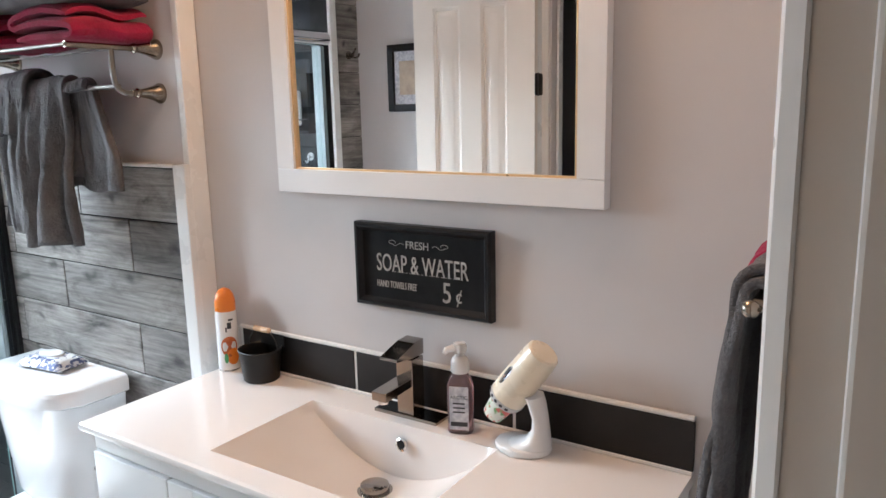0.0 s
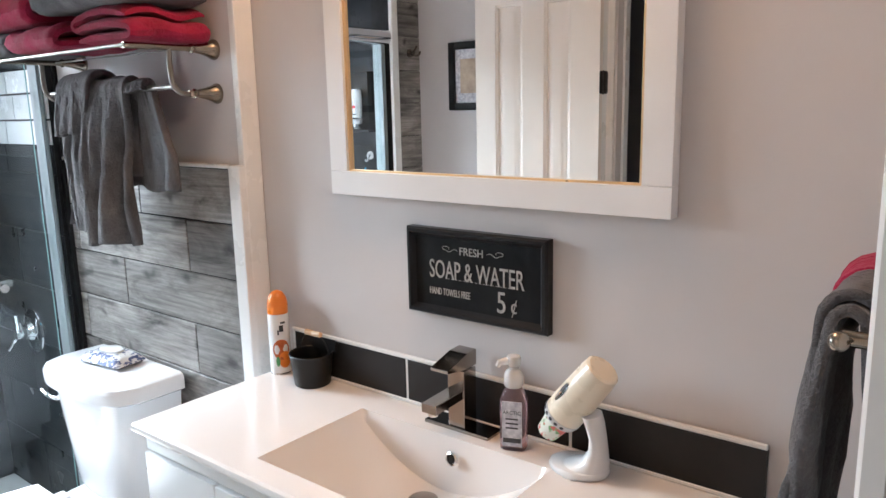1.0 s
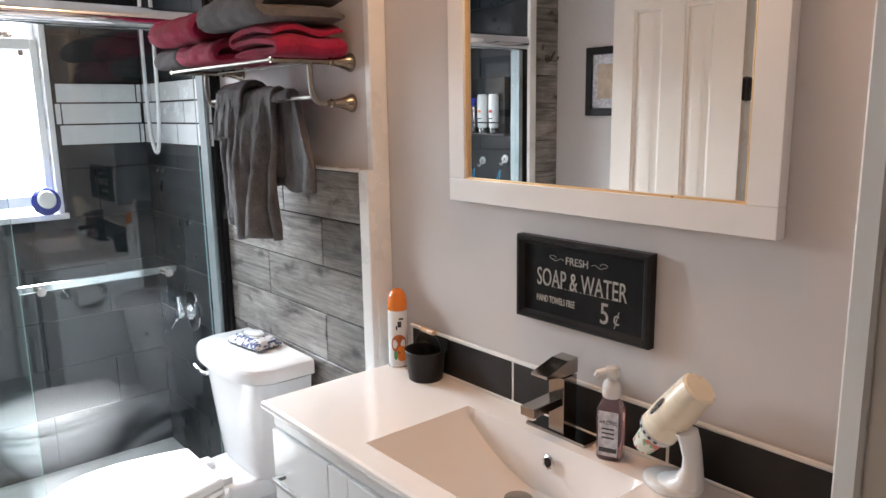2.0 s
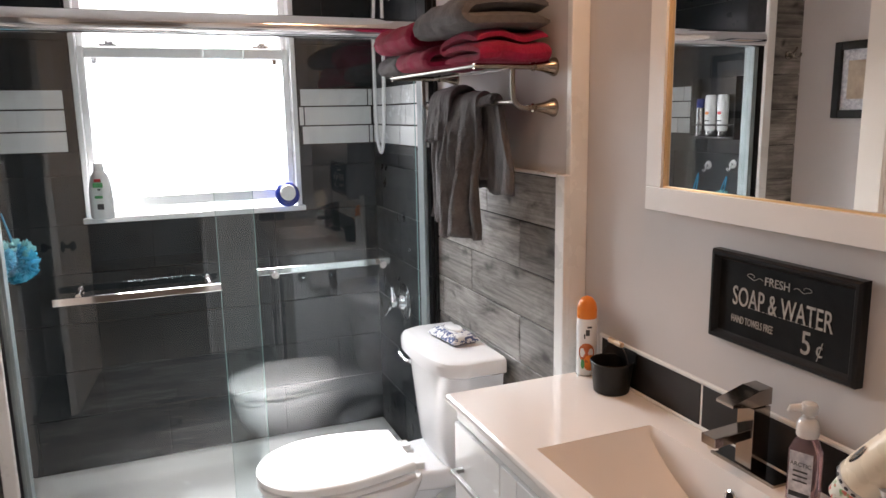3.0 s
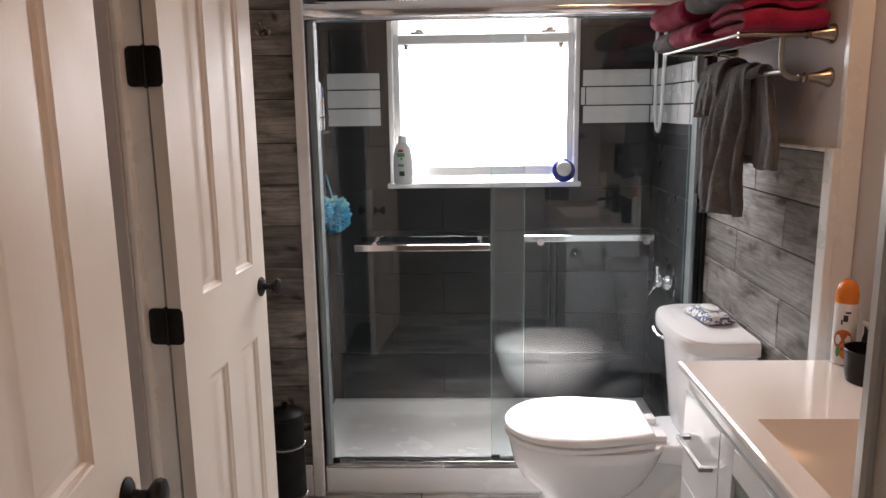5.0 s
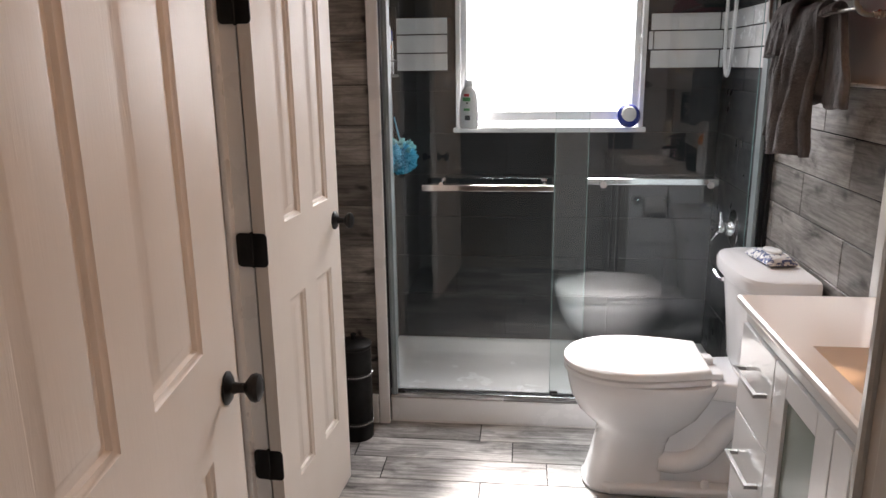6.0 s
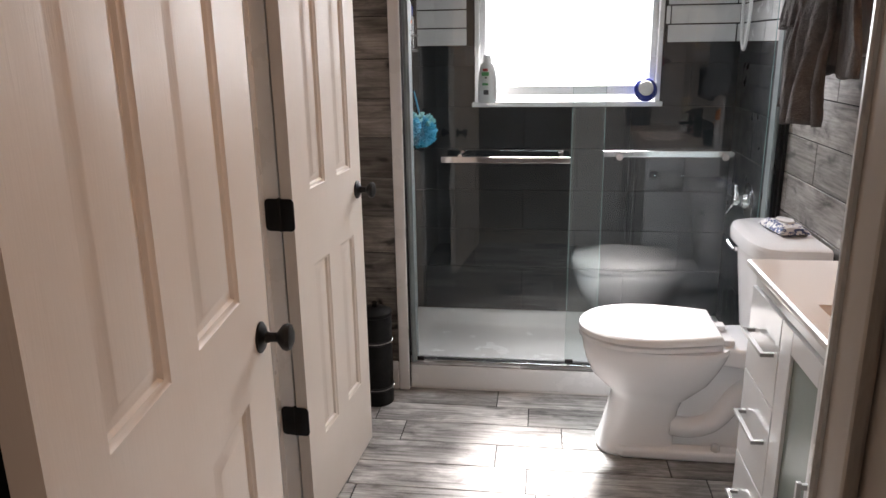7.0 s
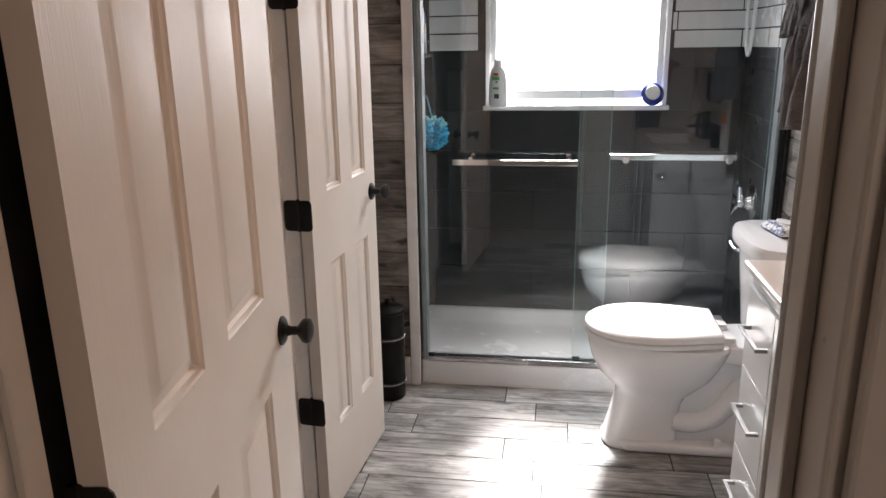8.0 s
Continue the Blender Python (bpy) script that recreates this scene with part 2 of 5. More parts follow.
nw.join(nw.mix(nw.ramp(nw.noise(vw, 42, 3, 0.6, 1.5), (0.50, g(0.0)), (0.54, g(1.0))), (0.76, 0.76, 0.77), (0.10, 0.13, 0.26)), nw.b.inputs["Base Color"])
nw.bump(nw.noise(vw, 70, 3), 0.4, 0.004)
M_SOAP = material("plum_soap", (0.80, 0.56, 0.62), 0.08, 0.0, Transmission_Weight=0.88, IOR=1.4)
M_LABEL = mottled("soap_label", (0.70, 0.70, 0.73), (0.40, 0.40, 0.46), 85, 0.4, 120, 0.0)
M_CUP = material("printed_cup", (0.7, 0.72, 0.66), 0.4)
nc = Nodes(M_CUP)
vc = nc.coords((1, 1, 1))
cup = nc.mix(nc.ramp(nc.noise(vc, 34, 2), (0.50, g(0.0)), (0.56, g(1.0))), (0.68, 0.70, 0.62), (0.16, 0.36, 0.14))
nc.join(nc.mix(nc.ramp(nc.noise(nc.coords((1.3, 1.3, 1.3)), 41, 2), (0.56, g(0.0)), (0.60, g(1.0))), cup, (0.60, 0.12, 0.10)), nc.b.inputs["Base Color"])
M_CLEARPL = material("milky_plastic", (0.86, 0.85, 0.84), 0.2, 0.0, Transmission_Weight=0.35, IOR=1.45)
M_PULL = mottled("satin_nickel_pull", (0.36, 0.35, 0.34), (0.44, 0.43, 0.42), 6, 0.38, 120, 0.03, 0.0004, metal=1.0)
M_TRACK = mottled("satin_aluminium", (0.55, 0.55, 0.55), (0.66, 0.66, 0.66), 6, 0.22, 120, 0.03, 0.0004, metal=1.0)
M_GLOW = bpy.data.materials.new("white_sky")
M_GLOW.use_nodes = True
M_GLOW.node_tree.nodes["Principled BSDF"].inputs["Emission Color"].default_value = (0.98, 0.99, 1.0, 1)
M_GLOW.node_tree.nodes["Principled BSDF"].inputs["Emission Strength"].default_value = 3.2
M_BULB = bpy.data.materials.new("warm_bulb")
M_BULB.use_nodes = True
M_BULB.node_tree.nodes["Principled BSDF"].inputs["Emission Color"].default_value = (1.0, 0.60, 0.31, 1)
M_BULB.node_tree.nodes["Principled BSDF"].inputs["Emission Strength"].default_value = 14.5


# ---- building helpers ----
def bm_box(bm, x0, x1, y0, y1, z0, z1, bevel=0.0, seg=2):
    r = bmesh.ops.create_cube(bm, size=1.0)
    bmesh.ops.transform(bm, matrix=Matrix.LocRotScale(((x0 + x1) / 2, (y0 + y1) / 2, (z0 + z1) / 2), None, (abs(x1 - x0), abs(y1 - y0), abs(z1 - z0))), verts=r["verts"])
    if bevel:
        flat = bm.faces.layers.int.get("flat") or bm.faces.layers.int.new("flat")
        es = list({e for v in r["verts"] for e in v.link_edges})
        for f in {f for v in r["verts"] for f in v.link_faces}:
            f[flat] = 1
        for f in bmesh.ops.bevel(bm, geom=es, offset=bevel, segments=seg, profile=0.5, affect="EDGES", clamp_overlap=True)["faces"]:
            f[flat] = 0
    return bm


def box(x0, x1, y0, y1, z0, z1, bevel=0.0, seg=2):
    return bm_box(bmesh.new(), x0, x1, y0, y1, z0, z1, bevel, seg)


def lathe(profile, n=32, m=None, bm=None):
    """Turn (radius, height) pairs round z."""
    bm = bm or bmesh.new()
    rings = []
    for r, z in profile:
        ring = []
        for i in range(n):
            a = 2 * math.pi * i / n
            ring.append(bm.verts.new((r * math.cos(a), r * math.sin(a), z)))
        rings.append(ring)
    for a, b in zip(rings, rings[1:]):
        for i in range(n):
            bm.faces.new((a[i], a[(i + 1) % n], b[(i + 1) % n], b[i]))
    bm.faces.new(list(reversed(rings[0])))
    bm.faces.new(rings[-1])
    if m:
        bmesh.ops.transform(bm, matrix=m, verts=[v for ring in rings for v in ring])
    return bm


def tube(points, radius, n=12, bm=None, flat=1.0):
    """A round bar along a line of points; radius may be a list."""
    bm = bm or bmesh.new()
    pts = [Vector(p) for p in points]
    rad = radius if isinstance(radius, (list, tuple)) else [radius] * len(pts)
    up = Vector((0, 0, 1))
    d0 = (pts[1] - pts[0]).normalized()
    if abs(d0.dot(up)) > 0.95:
        up = Vector((1, 0, 0))
    side = d0.cross(up).normalized()
    rings = []
    for i, p in enumerate(pts):
        d = (pts[min(i + 1, len(pts) - 1)] - pts[max(i - 1, 0)]).normalized()
        side = (side - d * side.dot(d)).normalized()
        nrm = side.cross(d)
        ring = []
        for k in range(n):
            a = 2 * math.pi * k / n
            ring.append(bm.verts.new(p + rad[i] * (math.cos(a) * side + flat * math.sin(a) * nrm)))
        rings.append(ring)
    for a, b in zip(rings, rings[1:]):
        for k in range(n):
            bm.faces.new((a[k], a[(k + 1) % n], b[(k + 1) % n], b[k]))
    bm.faces.new(list(reversed(rings[0])))
    bm.faces.new(rings[-1])
    return bm


def smooth_path(points, steps=6):
    """Catmull-Rom through the points."""
    p = [Vector(q) for q in points]
    p = [2 * p[0] - p[1]] + p + [2 * p[-1] - p[-2]]
    out = []
    for i in range(1, len(p) - 2):
        for s in range(steps):
            t = s / steps
            a, b, c, d = p[i - 1], p[i], p[i + 1], p[i + 2]
            out.append(0.5 * (2 * b + (c - a) * t + (2 * a - 5 * b + 4 * c - d) * t * t + (3 * b - a - 3 * c + d) * t ** 3))
    out.append(p[-2])
    return out


def prism(outline, z0, z1, bevel=0.0, bm=None, seg=2):
    """Raise a plan outline from z0 to z1."""
    bm = bm or bmesh.new()
    lo = [bm.verts.new((x, y, z0)) for x, y in outline]
    hi = [bm.verts.new((x, y, z1)) for x, y in outline]
    n = len(lo)
    fs = [bm.faces.new(list(reversed(lo))), bm.faces.new(hi)]
    for i in range(n):
        fs.append(bm.faces.new((lo[i], lo[(i + 1) % n], hi[(i + 1) % n], hi[i])))
    if bevel:
        rim = [e for e in {e for v in lo + hi for e in v.link_edges} if (e.verts[0] in hi) == (e.verts[1] in hi)]
        bmesh.ops.bevel(bm, geom=rim, offset=bevel, segments=seg, profile=0.5, affect="EDGES", clamp_overlap=True)
    return bm


def loft_rings(rings, cap0=True, cap1=True):
    bm = bmesh.new()
    vs = [[bm.verts.new(p) for p in r] for r in rings]
    for a, b in zip(vs, vs[1:]):
        for i in range(len(a)):
            bm.faces.new((a[i], a[(i + 1) % len(a)], b[(i + 1) % len(b)], b[i]))
    if cap0:
        bm.faces.new(list(reversed(vs[0])))
    if cap1:
        bm.faces.new(vs[-1])
    return bm


def finish(name, bm, mat, smooth=True, angle=35):
    bmesh.ops.recalc_face_normals(bm, faces=bm.faces[:])
    me = bpy.data.meshes.new(name)
    bm.to_mesh(me)
    bm.free()
    if mat:
        me.materials.append(mat)
    if smooth:
        me.shade_smooth()
        me.set_sharp_from_angle(angle=radians(angle))
        if "flat" in me.attributes:
            for p, a in zip(me.polygons, me.attributes["flat"].data):
                p.use_smooth = not a.value
    return me


def part(name, bm, mat, parent, label="", m=None, smooth=True):
    """One mesh under a thing or under a part."""
    ob = new(name, finish(name, bm, mat, smooth))
    ob.parent = parent
    if m is not None:
        ob.matrix_basis = m
    return tagged(ob, label)


def thing(name, m, label, category, group="", kind=""):
    """An empty at the base of a thing."""
    ob = new(name)
    ob.empty_display_size = 0.05
    ob.matrix_world = m if isinstance(m, Matrix) else Matrix.Translation(m)
    return tagged(ob, label, category, group, kind)


def structure(name, bm, mat, label, category):
    return tagged(new(name, finish(name, bm, mat, False)), label, category, "", "structure")


PIECES = {}


def piece(name, size, mat, parent, place, bevel=0.0012):
    """A tile or plank of that size round its middle; alike pieces share a mesh."""
    key = (name, tuple(round(s, 4) for s in size), mat.name)
    if key not in PIECES:
        sx, sy, sz = (s / 2 for s in size)
        PIECES[key] = finish(name, box(-sx, sx, -sy, sy, -sz, sz, bevel, 1), mat, False)
    ob = new(name, PIECES[key])
    ob.parent = parent
    ob.location = place
    return ob


def lettering(name, text, size, mat, parent, m, stretch=1.0, label="", depth=0.0006):
    c = bpy.data.curves.new(name, "FONT")
    c.body, c.size, c.extrude, c.align_x, c.align_y = text, size, depth, "CENTER", "CENTER"
    c.resolution_u = 4
    tmp = bpy.data.objects.new(name, c)
    scene.collection.objects.link(tmp)
    bpy.context.view_layer.update()
    me = bpy.data.meshes.new_from_object(tmp.evaluated_get(bpy.context.evaluated_depsgraph_get()))
    bpy.data.objects.remove(tmp)
    me.materials.clear()
    me.materials.append(mat)
    me.transform(Matrix.Diagonal((stretch, 1, 1, 1)))
    ob = new(name, me)
    ob.parent = parent
    ob.matrix_basis = m
    return tagged(ob, label)


FACE_S = pose(0, 0, 0, 90, 0, 0)  # text that stands up and faces -y

# ---- plan (metres) ----
XB = -2.945      # face of the shower's back wall
XG = -2.245      # face of the shower's kerb
XP = -2.225      # face of the wood-tiled end wall
YL = -0.33       # long wall with the hall door
YS0, YS1 = -0.193, 1.345   # tiled sides of the shower
YT = 1.385       # wall behind the toilet
YV = 1.435       # wall behind the vanity
XSTEP = -1.31    # where the one steps back to the other
XE0, XE1 = 0.152, 0.272    # wall with the bedroom doorway
YD0, YD1 = -0.068, 0.672   # that doorway
HX0, HX1 = -1.160, -0.53    # hall doorway in the long wall
CEIL = 2.44
WY0, WY1, WZ0, WZ1 = 0.115, 1.0, 1.203, 2.16   # shower window

# ---- floor, walls, ceiling ----
floor = structure("floor", box(-3.1, 0.2, -0.5, 1.6, -0.10, -0.004), M_GROUT_DARK, "grey wood-look tile floor with thin dark joints", "floor")
structure("bedroom_floor", box(0.2, 4.2, -2.6, 3.6, -0.10, -0.002), M_CARPET, "beige bedroom carpet beyond the doorway", "floor")
structure("hall_floor", box(-2.4, 0.4, -1.75, -0.5, -0.10, -0.002), M_CARPET, "dim hall floor beyond the open door", "floor")
structure("ceiling", box(-3.15, 4.2, -2.6, 3.6, CEIL, CEIL + 0.1), M_CEIL, "plain white painted ceiling", "ceiling")

bm = bmesh.new()
bm_box(bm, XSTEP, XE0, YV, YV + 0.12, 0, CEIL)
structure("wall_vanity", bm, M_WALL, "warm grey painted wall behind the vanity", "wall")
wall_toilet = structure("wall_toilet", box(-2.25, XSTEP, YT, YV + 0.12, 0, CEIL), M_WALL, "warm grey painted wall with wood-look tile wainscot", "wall")
bm = bmesh.new()
bm_box(bm, XE0, XE1, -2.6, YD0, 0, CEIL)
bm_box(bm, XE0, XE1, YD1, 3.6, 0, CEIL)
bm_box(bm, XE0, XE1, YD0, YD1, 2.13, CEIL)
structure("wall_doorway", bm, M_WALL, "painted wall with the bedroom doorway", "wall")
bm = bmesh.new()
bm_box(bm, -2.345, HX0, YL - 0.12, YL, 0, CEIL)
bm_box(bm, HX1, XE0, YL - 0.12, YL, 0, CEIL)
bm_box(bm, HX0, HX1, YL - 0.12, YL, 2.13, CEIL)
structure("wall_long", bm, M_WALL, "warm grey painted wall with the hall doorway", "wall")
wall_end = structure("wall_end", box(-2.345, XP - 0.008, YL, -0.120, 0, CEIL), M_GROUT_DARK, "narrow end wall clad in wood-look tiles", "wall")
bm = bmesh.new()
bm_box(bm, XB - 0.158, XB - 0.008, -0.5, WY0, 0, CEIL)
bm_box(bm, XB - 0.158, XB - 0.008, WY1, 1.6, 0, CEIL)
bm_box(bm, XB - 0.158, XB - 0.008, WY0, WY1, 0, WZ0)
bm_box(bm, XB - 0.158, XB - 0.008, WY0, WY1, WZ1, CEIL)
wall_shower = structure("wall_shower_back", bm, M_GROUT_DARK, "shower wall of charcoal tiles with a white tile band", "wall")
wall_shower_r = structure("wall_shower_valve", box(XB - 0.008, -2.25, YS1 + 0.008, YV + 0.12, 0, CEIL), M_GROUT_DARK, "shower side wall of charcoal tiles with a white band", "wall")
wall_shower_l = structure("wall_shower_shelf", box(XB - 0.008, -2.345, -0.5, YS0 - 0.008, 0, CEIL), M_GROUT_DARK, "shower side wall of charcoal tiles with a white band", "wall")
# unseen bedroom walls; the opening is added only to house the fill lamp
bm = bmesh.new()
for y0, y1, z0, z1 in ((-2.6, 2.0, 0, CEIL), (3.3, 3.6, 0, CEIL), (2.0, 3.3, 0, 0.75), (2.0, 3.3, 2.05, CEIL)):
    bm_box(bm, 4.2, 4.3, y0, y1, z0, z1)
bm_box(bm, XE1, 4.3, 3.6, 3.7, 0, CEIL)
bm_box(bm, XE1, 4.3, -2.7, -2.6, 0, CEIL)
structure("bedroom_walls", bm, M_WALL, "plain painted bedroom walls with an opening added for the fill lamp", "wall")
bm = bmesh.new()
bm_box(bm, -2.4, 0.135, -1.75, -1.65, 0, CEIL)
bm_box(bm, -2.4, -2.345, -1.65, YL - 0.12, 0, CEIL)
structure("hall_walls", bm, M_HALL_DIM, "hall walls with their dimness put into the paint colour", "wall")

# ---- window in the shower ----
window_1 = thing("window_1", (XB - 0.06, (WY0 + WY1) / 2, WZ0), "white single-hung vinyl window with frosted bright panes", "window", kind="structure")


def window():
    w, h, x = (WY1 - WY0) / 2, WZ1 - WZ0, 0.0
    zr = 1.865 - WZ0
    bm = bmesh.new()
    for s in (-1, 1):
        bm_box(bm, -0.04, 0.056, s * w, s * (w - 0.022), 0, h, 0.003)
    bm_box(bm, -0.04, 0.056, -w + 0.022, w - 0.022, h - 0.022, h, 0.003)
    part("window_frame", bm, M_VINYL, window_1)
    for name, z0, z1, xo in (("lower_sash", 0.03, zr + 0.022, 0.0), ("upper_sash", zr - 0.022, h - 0.022, -0.034)):
        bm = bmesh.new()
        for s in (-1, 1):
            bm_box(bm, xo - 0.014, xo + 0.014, s * (w - 0.023), s * (w - 0.05), z0, z1, 0.004)
        bm_box(bm, xo - 0.013, xo + 0.013, -w + 0.05, w - 0.05, z0, z0 + 0.045, 0.004)
        bm_box(bm, xo - 0.013, xo + 0.017, -w + 0.05, w - 0.05, z1 - 0.042, z1, 0.004)
        sash = part(name, bm, M_VINYL, window_1)
        p = part("pane", box(xo - 0.003, xo + 0.003, -w + 0.048, w - 0.048, z0 + 0.043, z1 - 0.04), M_PANE, sash)
        p.visible_shadow = False
    for s in (-1, 1):
        bm = box(0.016, 0.04, s * 0.30 - 0.035, s * 0.30 + 0.035, zr + 0.022, zr + 0.034, 0.004)
        bm_box(bm, 0.02, 0.05, s * 0.30 - 0.012, s * 0.30 + 0.02, zr + 0.032, zr + 0.044, 0.004)
        part("sash_lock", bm, M_TRACK, window_1)
        part("tilt_latch", box(0.012, 0.024, s * (w - 0.085) - 0.01, s * (w - 0.085) + 0.01, zr - 0.045, zr - 0.022, 0.003), M_TRACK, window_1)
    part("window_sill", box(-0.04, 0.078, -w - 0.012, w + 0.012, -0.022, 0.002, 0.004), M_STONE, window_1, "white marble sill")


window()
tagged(new("backdrop", finish("backdrop", box(-5.0, -4.98, -2.0, 3.2, -0.5, 2.75), M_GLOW, False)), "bright white sky outside the window", "backdrop", kind="structure")

# ---- shower enclosure ----
kerb = thing("shower_pan", (-2.6, 0.59, 0), "white acrylic shower pan with a raised kerb", "shower pan")


def shower_pan():
    # basin with a sloped rim, then the kerb in front
    ax0, ax1, ay0, ay1 = XB + 2.6 + 0.002, -2.30 + 2.6, YS0 - 0.59 + 0.002, YS1 - 0.59 - 0.002
    bm = bmesh.new()
    levels = ((0.0, 0.0), (0.0, 0.124), (0.022, 0.124), (0.040, 0.116), (0.070, 0.078), (0.105, 0.068))
    rings = []
    for inset, z in levels:
        r = 0.001 + inset * 0.8
        ring = []
        for cx, cy, a0 in ((ax1 - inset - r, ay1 - inset - r, 0), (ax0 + inset + r, ay1 - inset - r, 90), (ax0 + inset + r, ay0 + inset + r, 180), (ax1 - inset - r, ay0 + inset + r, 270)):
            for k in range(6):
                a = radians(a0 + 18 * k)
                ring.append(bm.verts.new((cx + r * math.cos(a), cy + r * math.sin(a), z)))
        rings.append(ring)
    for a, b in zip(rings, rings[1:]):
        for i in range(len(a)):
            bm.faces.new((a[i], a[(i + 1) % len(a)], b[(i + 1) % len(b)], b[i]))
    bm.faces.new(rings[-1])
    part("basin", bm, M_PAN, kerb)
    bm = box(-2.298 + 2.6, XG + 2.6, -0.115 - 0.59, YS1 - 0.59 + 0.03, 0, 0.108, 0.008, 3)
    part("kerb", bm, M_PAN, kerb)
    part("sealant", box(XG + 2.6, XG + 2.606, -0.115 - 0.59, YS1 - 0.56, 0, 0.006, 0.002), M_GROUT_WHITE, kerb)


shower_pan()

door_unit = thing("shower_door", (-2.285, 0.59, 0.117), "frameless sliding glass shower door with polished metal rails", "shower door")


def shower_door():
    y0, y1 = -0.165 - 0.59, YS1 - 0.59
    # header bar, wall channels, bottom track
    part("header_rail", tube([(0.035, y0 + 0.055, 1.783), (0.035, y1 - 0.002, 1.783)], 0.037, 28), M_CHROME, door_unit, "polished chrome header tube")
    for y, w in ((y0 + 0.056, 0.024), (y1 - 0.018, 0.016)):
        bm = box(-0.03, 0.03, y, y + w, 0.001, 1.751, 0.003)
        bm_box(bm, -0.006, 0.034, y + w * 0.3, y + w * 0.55, 0.001, 1.751, 0.001)
        part("wall_channel", bm, M_CHANNEL, door_unit)
    bm = box(-0.03, 0.014, y0 + 0.06, y1 - 0.004, 0.001, 0.007, 0.002)
    part("bottom_track", bm, M_TRACK, door_unit)
    for name, x, a, b in (("outer_panel", 0.012, y0 + 0.075, 0.694 - 0.59), ("inner_panel", -0.018, 0.567 - 0.59, 1.315 - 0.59)):
        panel = part(name, box(x - 0.003, x + 0.003, a, b, 0.010, 1.766), M_SHOWER_GLASS, door_unit, "clear tempered glass panel")
        for y in (a, b):
            part("edge", box(x - 0.0032, x + 0.0032, y - 0.0007, y + 0.0007, 0.010, 1.766), M_GLASS_EDGE, panel, "greenish polished glass edge")
        part("bumper", box(x - 0.007, x + 0.007, a + 0.0 if name == "outer_panel" else a, a + 0.035, 0.004, 0.020, 0.002), M_BLACK, panel)
    # flat bar outside, rounder bar inside
    y = 0.049 - 0.59
    bar = part("towel_bar", box(0.10, 0.114, y, y + 0.51, 0.908, 0.932, 0.002), M_CHROME, door_unit, "flat polished towel bar")
    for yy in (0.075, 0.475):
        part("standoff", tube([(0.015, y + yy, 0.932), (0.104, y + yy, 0.932)], 0.009, 14), M_CHROME, bar)
        part("cap", tube([(-0.004, y + yy, 0.932), (0.016, y + yy, 0.932)], 0.013, 14), M_CHROME, bar)
    y = 0.698 - 0.59
    bar = part("towel_bar", box(-0.055, -0.043, y, y + 0.51, 0.911, 0.936, 0.002), M_CHROME, door_unit, "flat polished towel bar inside")
    for yy in (0.062, 0.473):
        part("standoff", tube([(-0.05, y + yy, 0.915), (-0.014, y + yy, 0.915)], 0.014, 14), M_CHROME, bar)


shower_door()

# white casing board beside the shower, baseboard, wainscot trims
structure("trim_shower", box(XP - 0.006, XP + 0.014, -0.158, -0.113, 0, CEIL - 0.001, 0.004), M_TRIM, "white painted board beside the shower door", "trim")
structure("baseboard_end", box(XP, XP + 0.014, YL, -0.16, 0, 0.135, 0.006), M_TRIM, "white painted baseboard", "baseboard")
structure("baseboard_long", box(-2.209, HX0 - 0.07, YL, YL + 0.012, 0, 0.12, 0.005), M_TRIM, "white painted baseboard", "baseboard")
structure("trim_wainscot", box(XSTEP - 0.042, XSTEP + 0.003, YT - 0.022, YT - 0.0005, 0, 1.437, 0.003), M_TRIM, "white painted upright trim ending the wainscot", "trim")
structure("trim_corner", box(XSTEP - 0.02, XSTEP + 0.004, YT - 0.004, YV - 0.001, 0, CEIL, 0.003), M_TRIM, "white painted corner where the wall steps back", "trim")
structure("trim_cap", box(-2.25, XSTEP - 0.043, YT - 0.014, YT - 0.0005, 1.427, 1.437, 0.003), M_TRIM, "thin caulked cap over the wainscot", "trim")
structure("tile_edge", box(-2.252, -2.232, YT - 0.022, YT - 0.0005, 0, 1.425, 0.002), M_BLACK, "dark metal edge strip between tile and planks", "trim")
structure("tile_edge_top", box(-2.252, -2.236, YT - 0.014, YT - 0.0005, 1.438, CEIL - 0.001, 0.002), M_BLACK, "dark metal edge strip of the shower tiling", "trim")

# ---- doorways ----


door_frame_1 = thing("door_frame_1", (0, 0, 0), "white painted door lining with stops and worn glossy paint", "door frame", kind="structure")
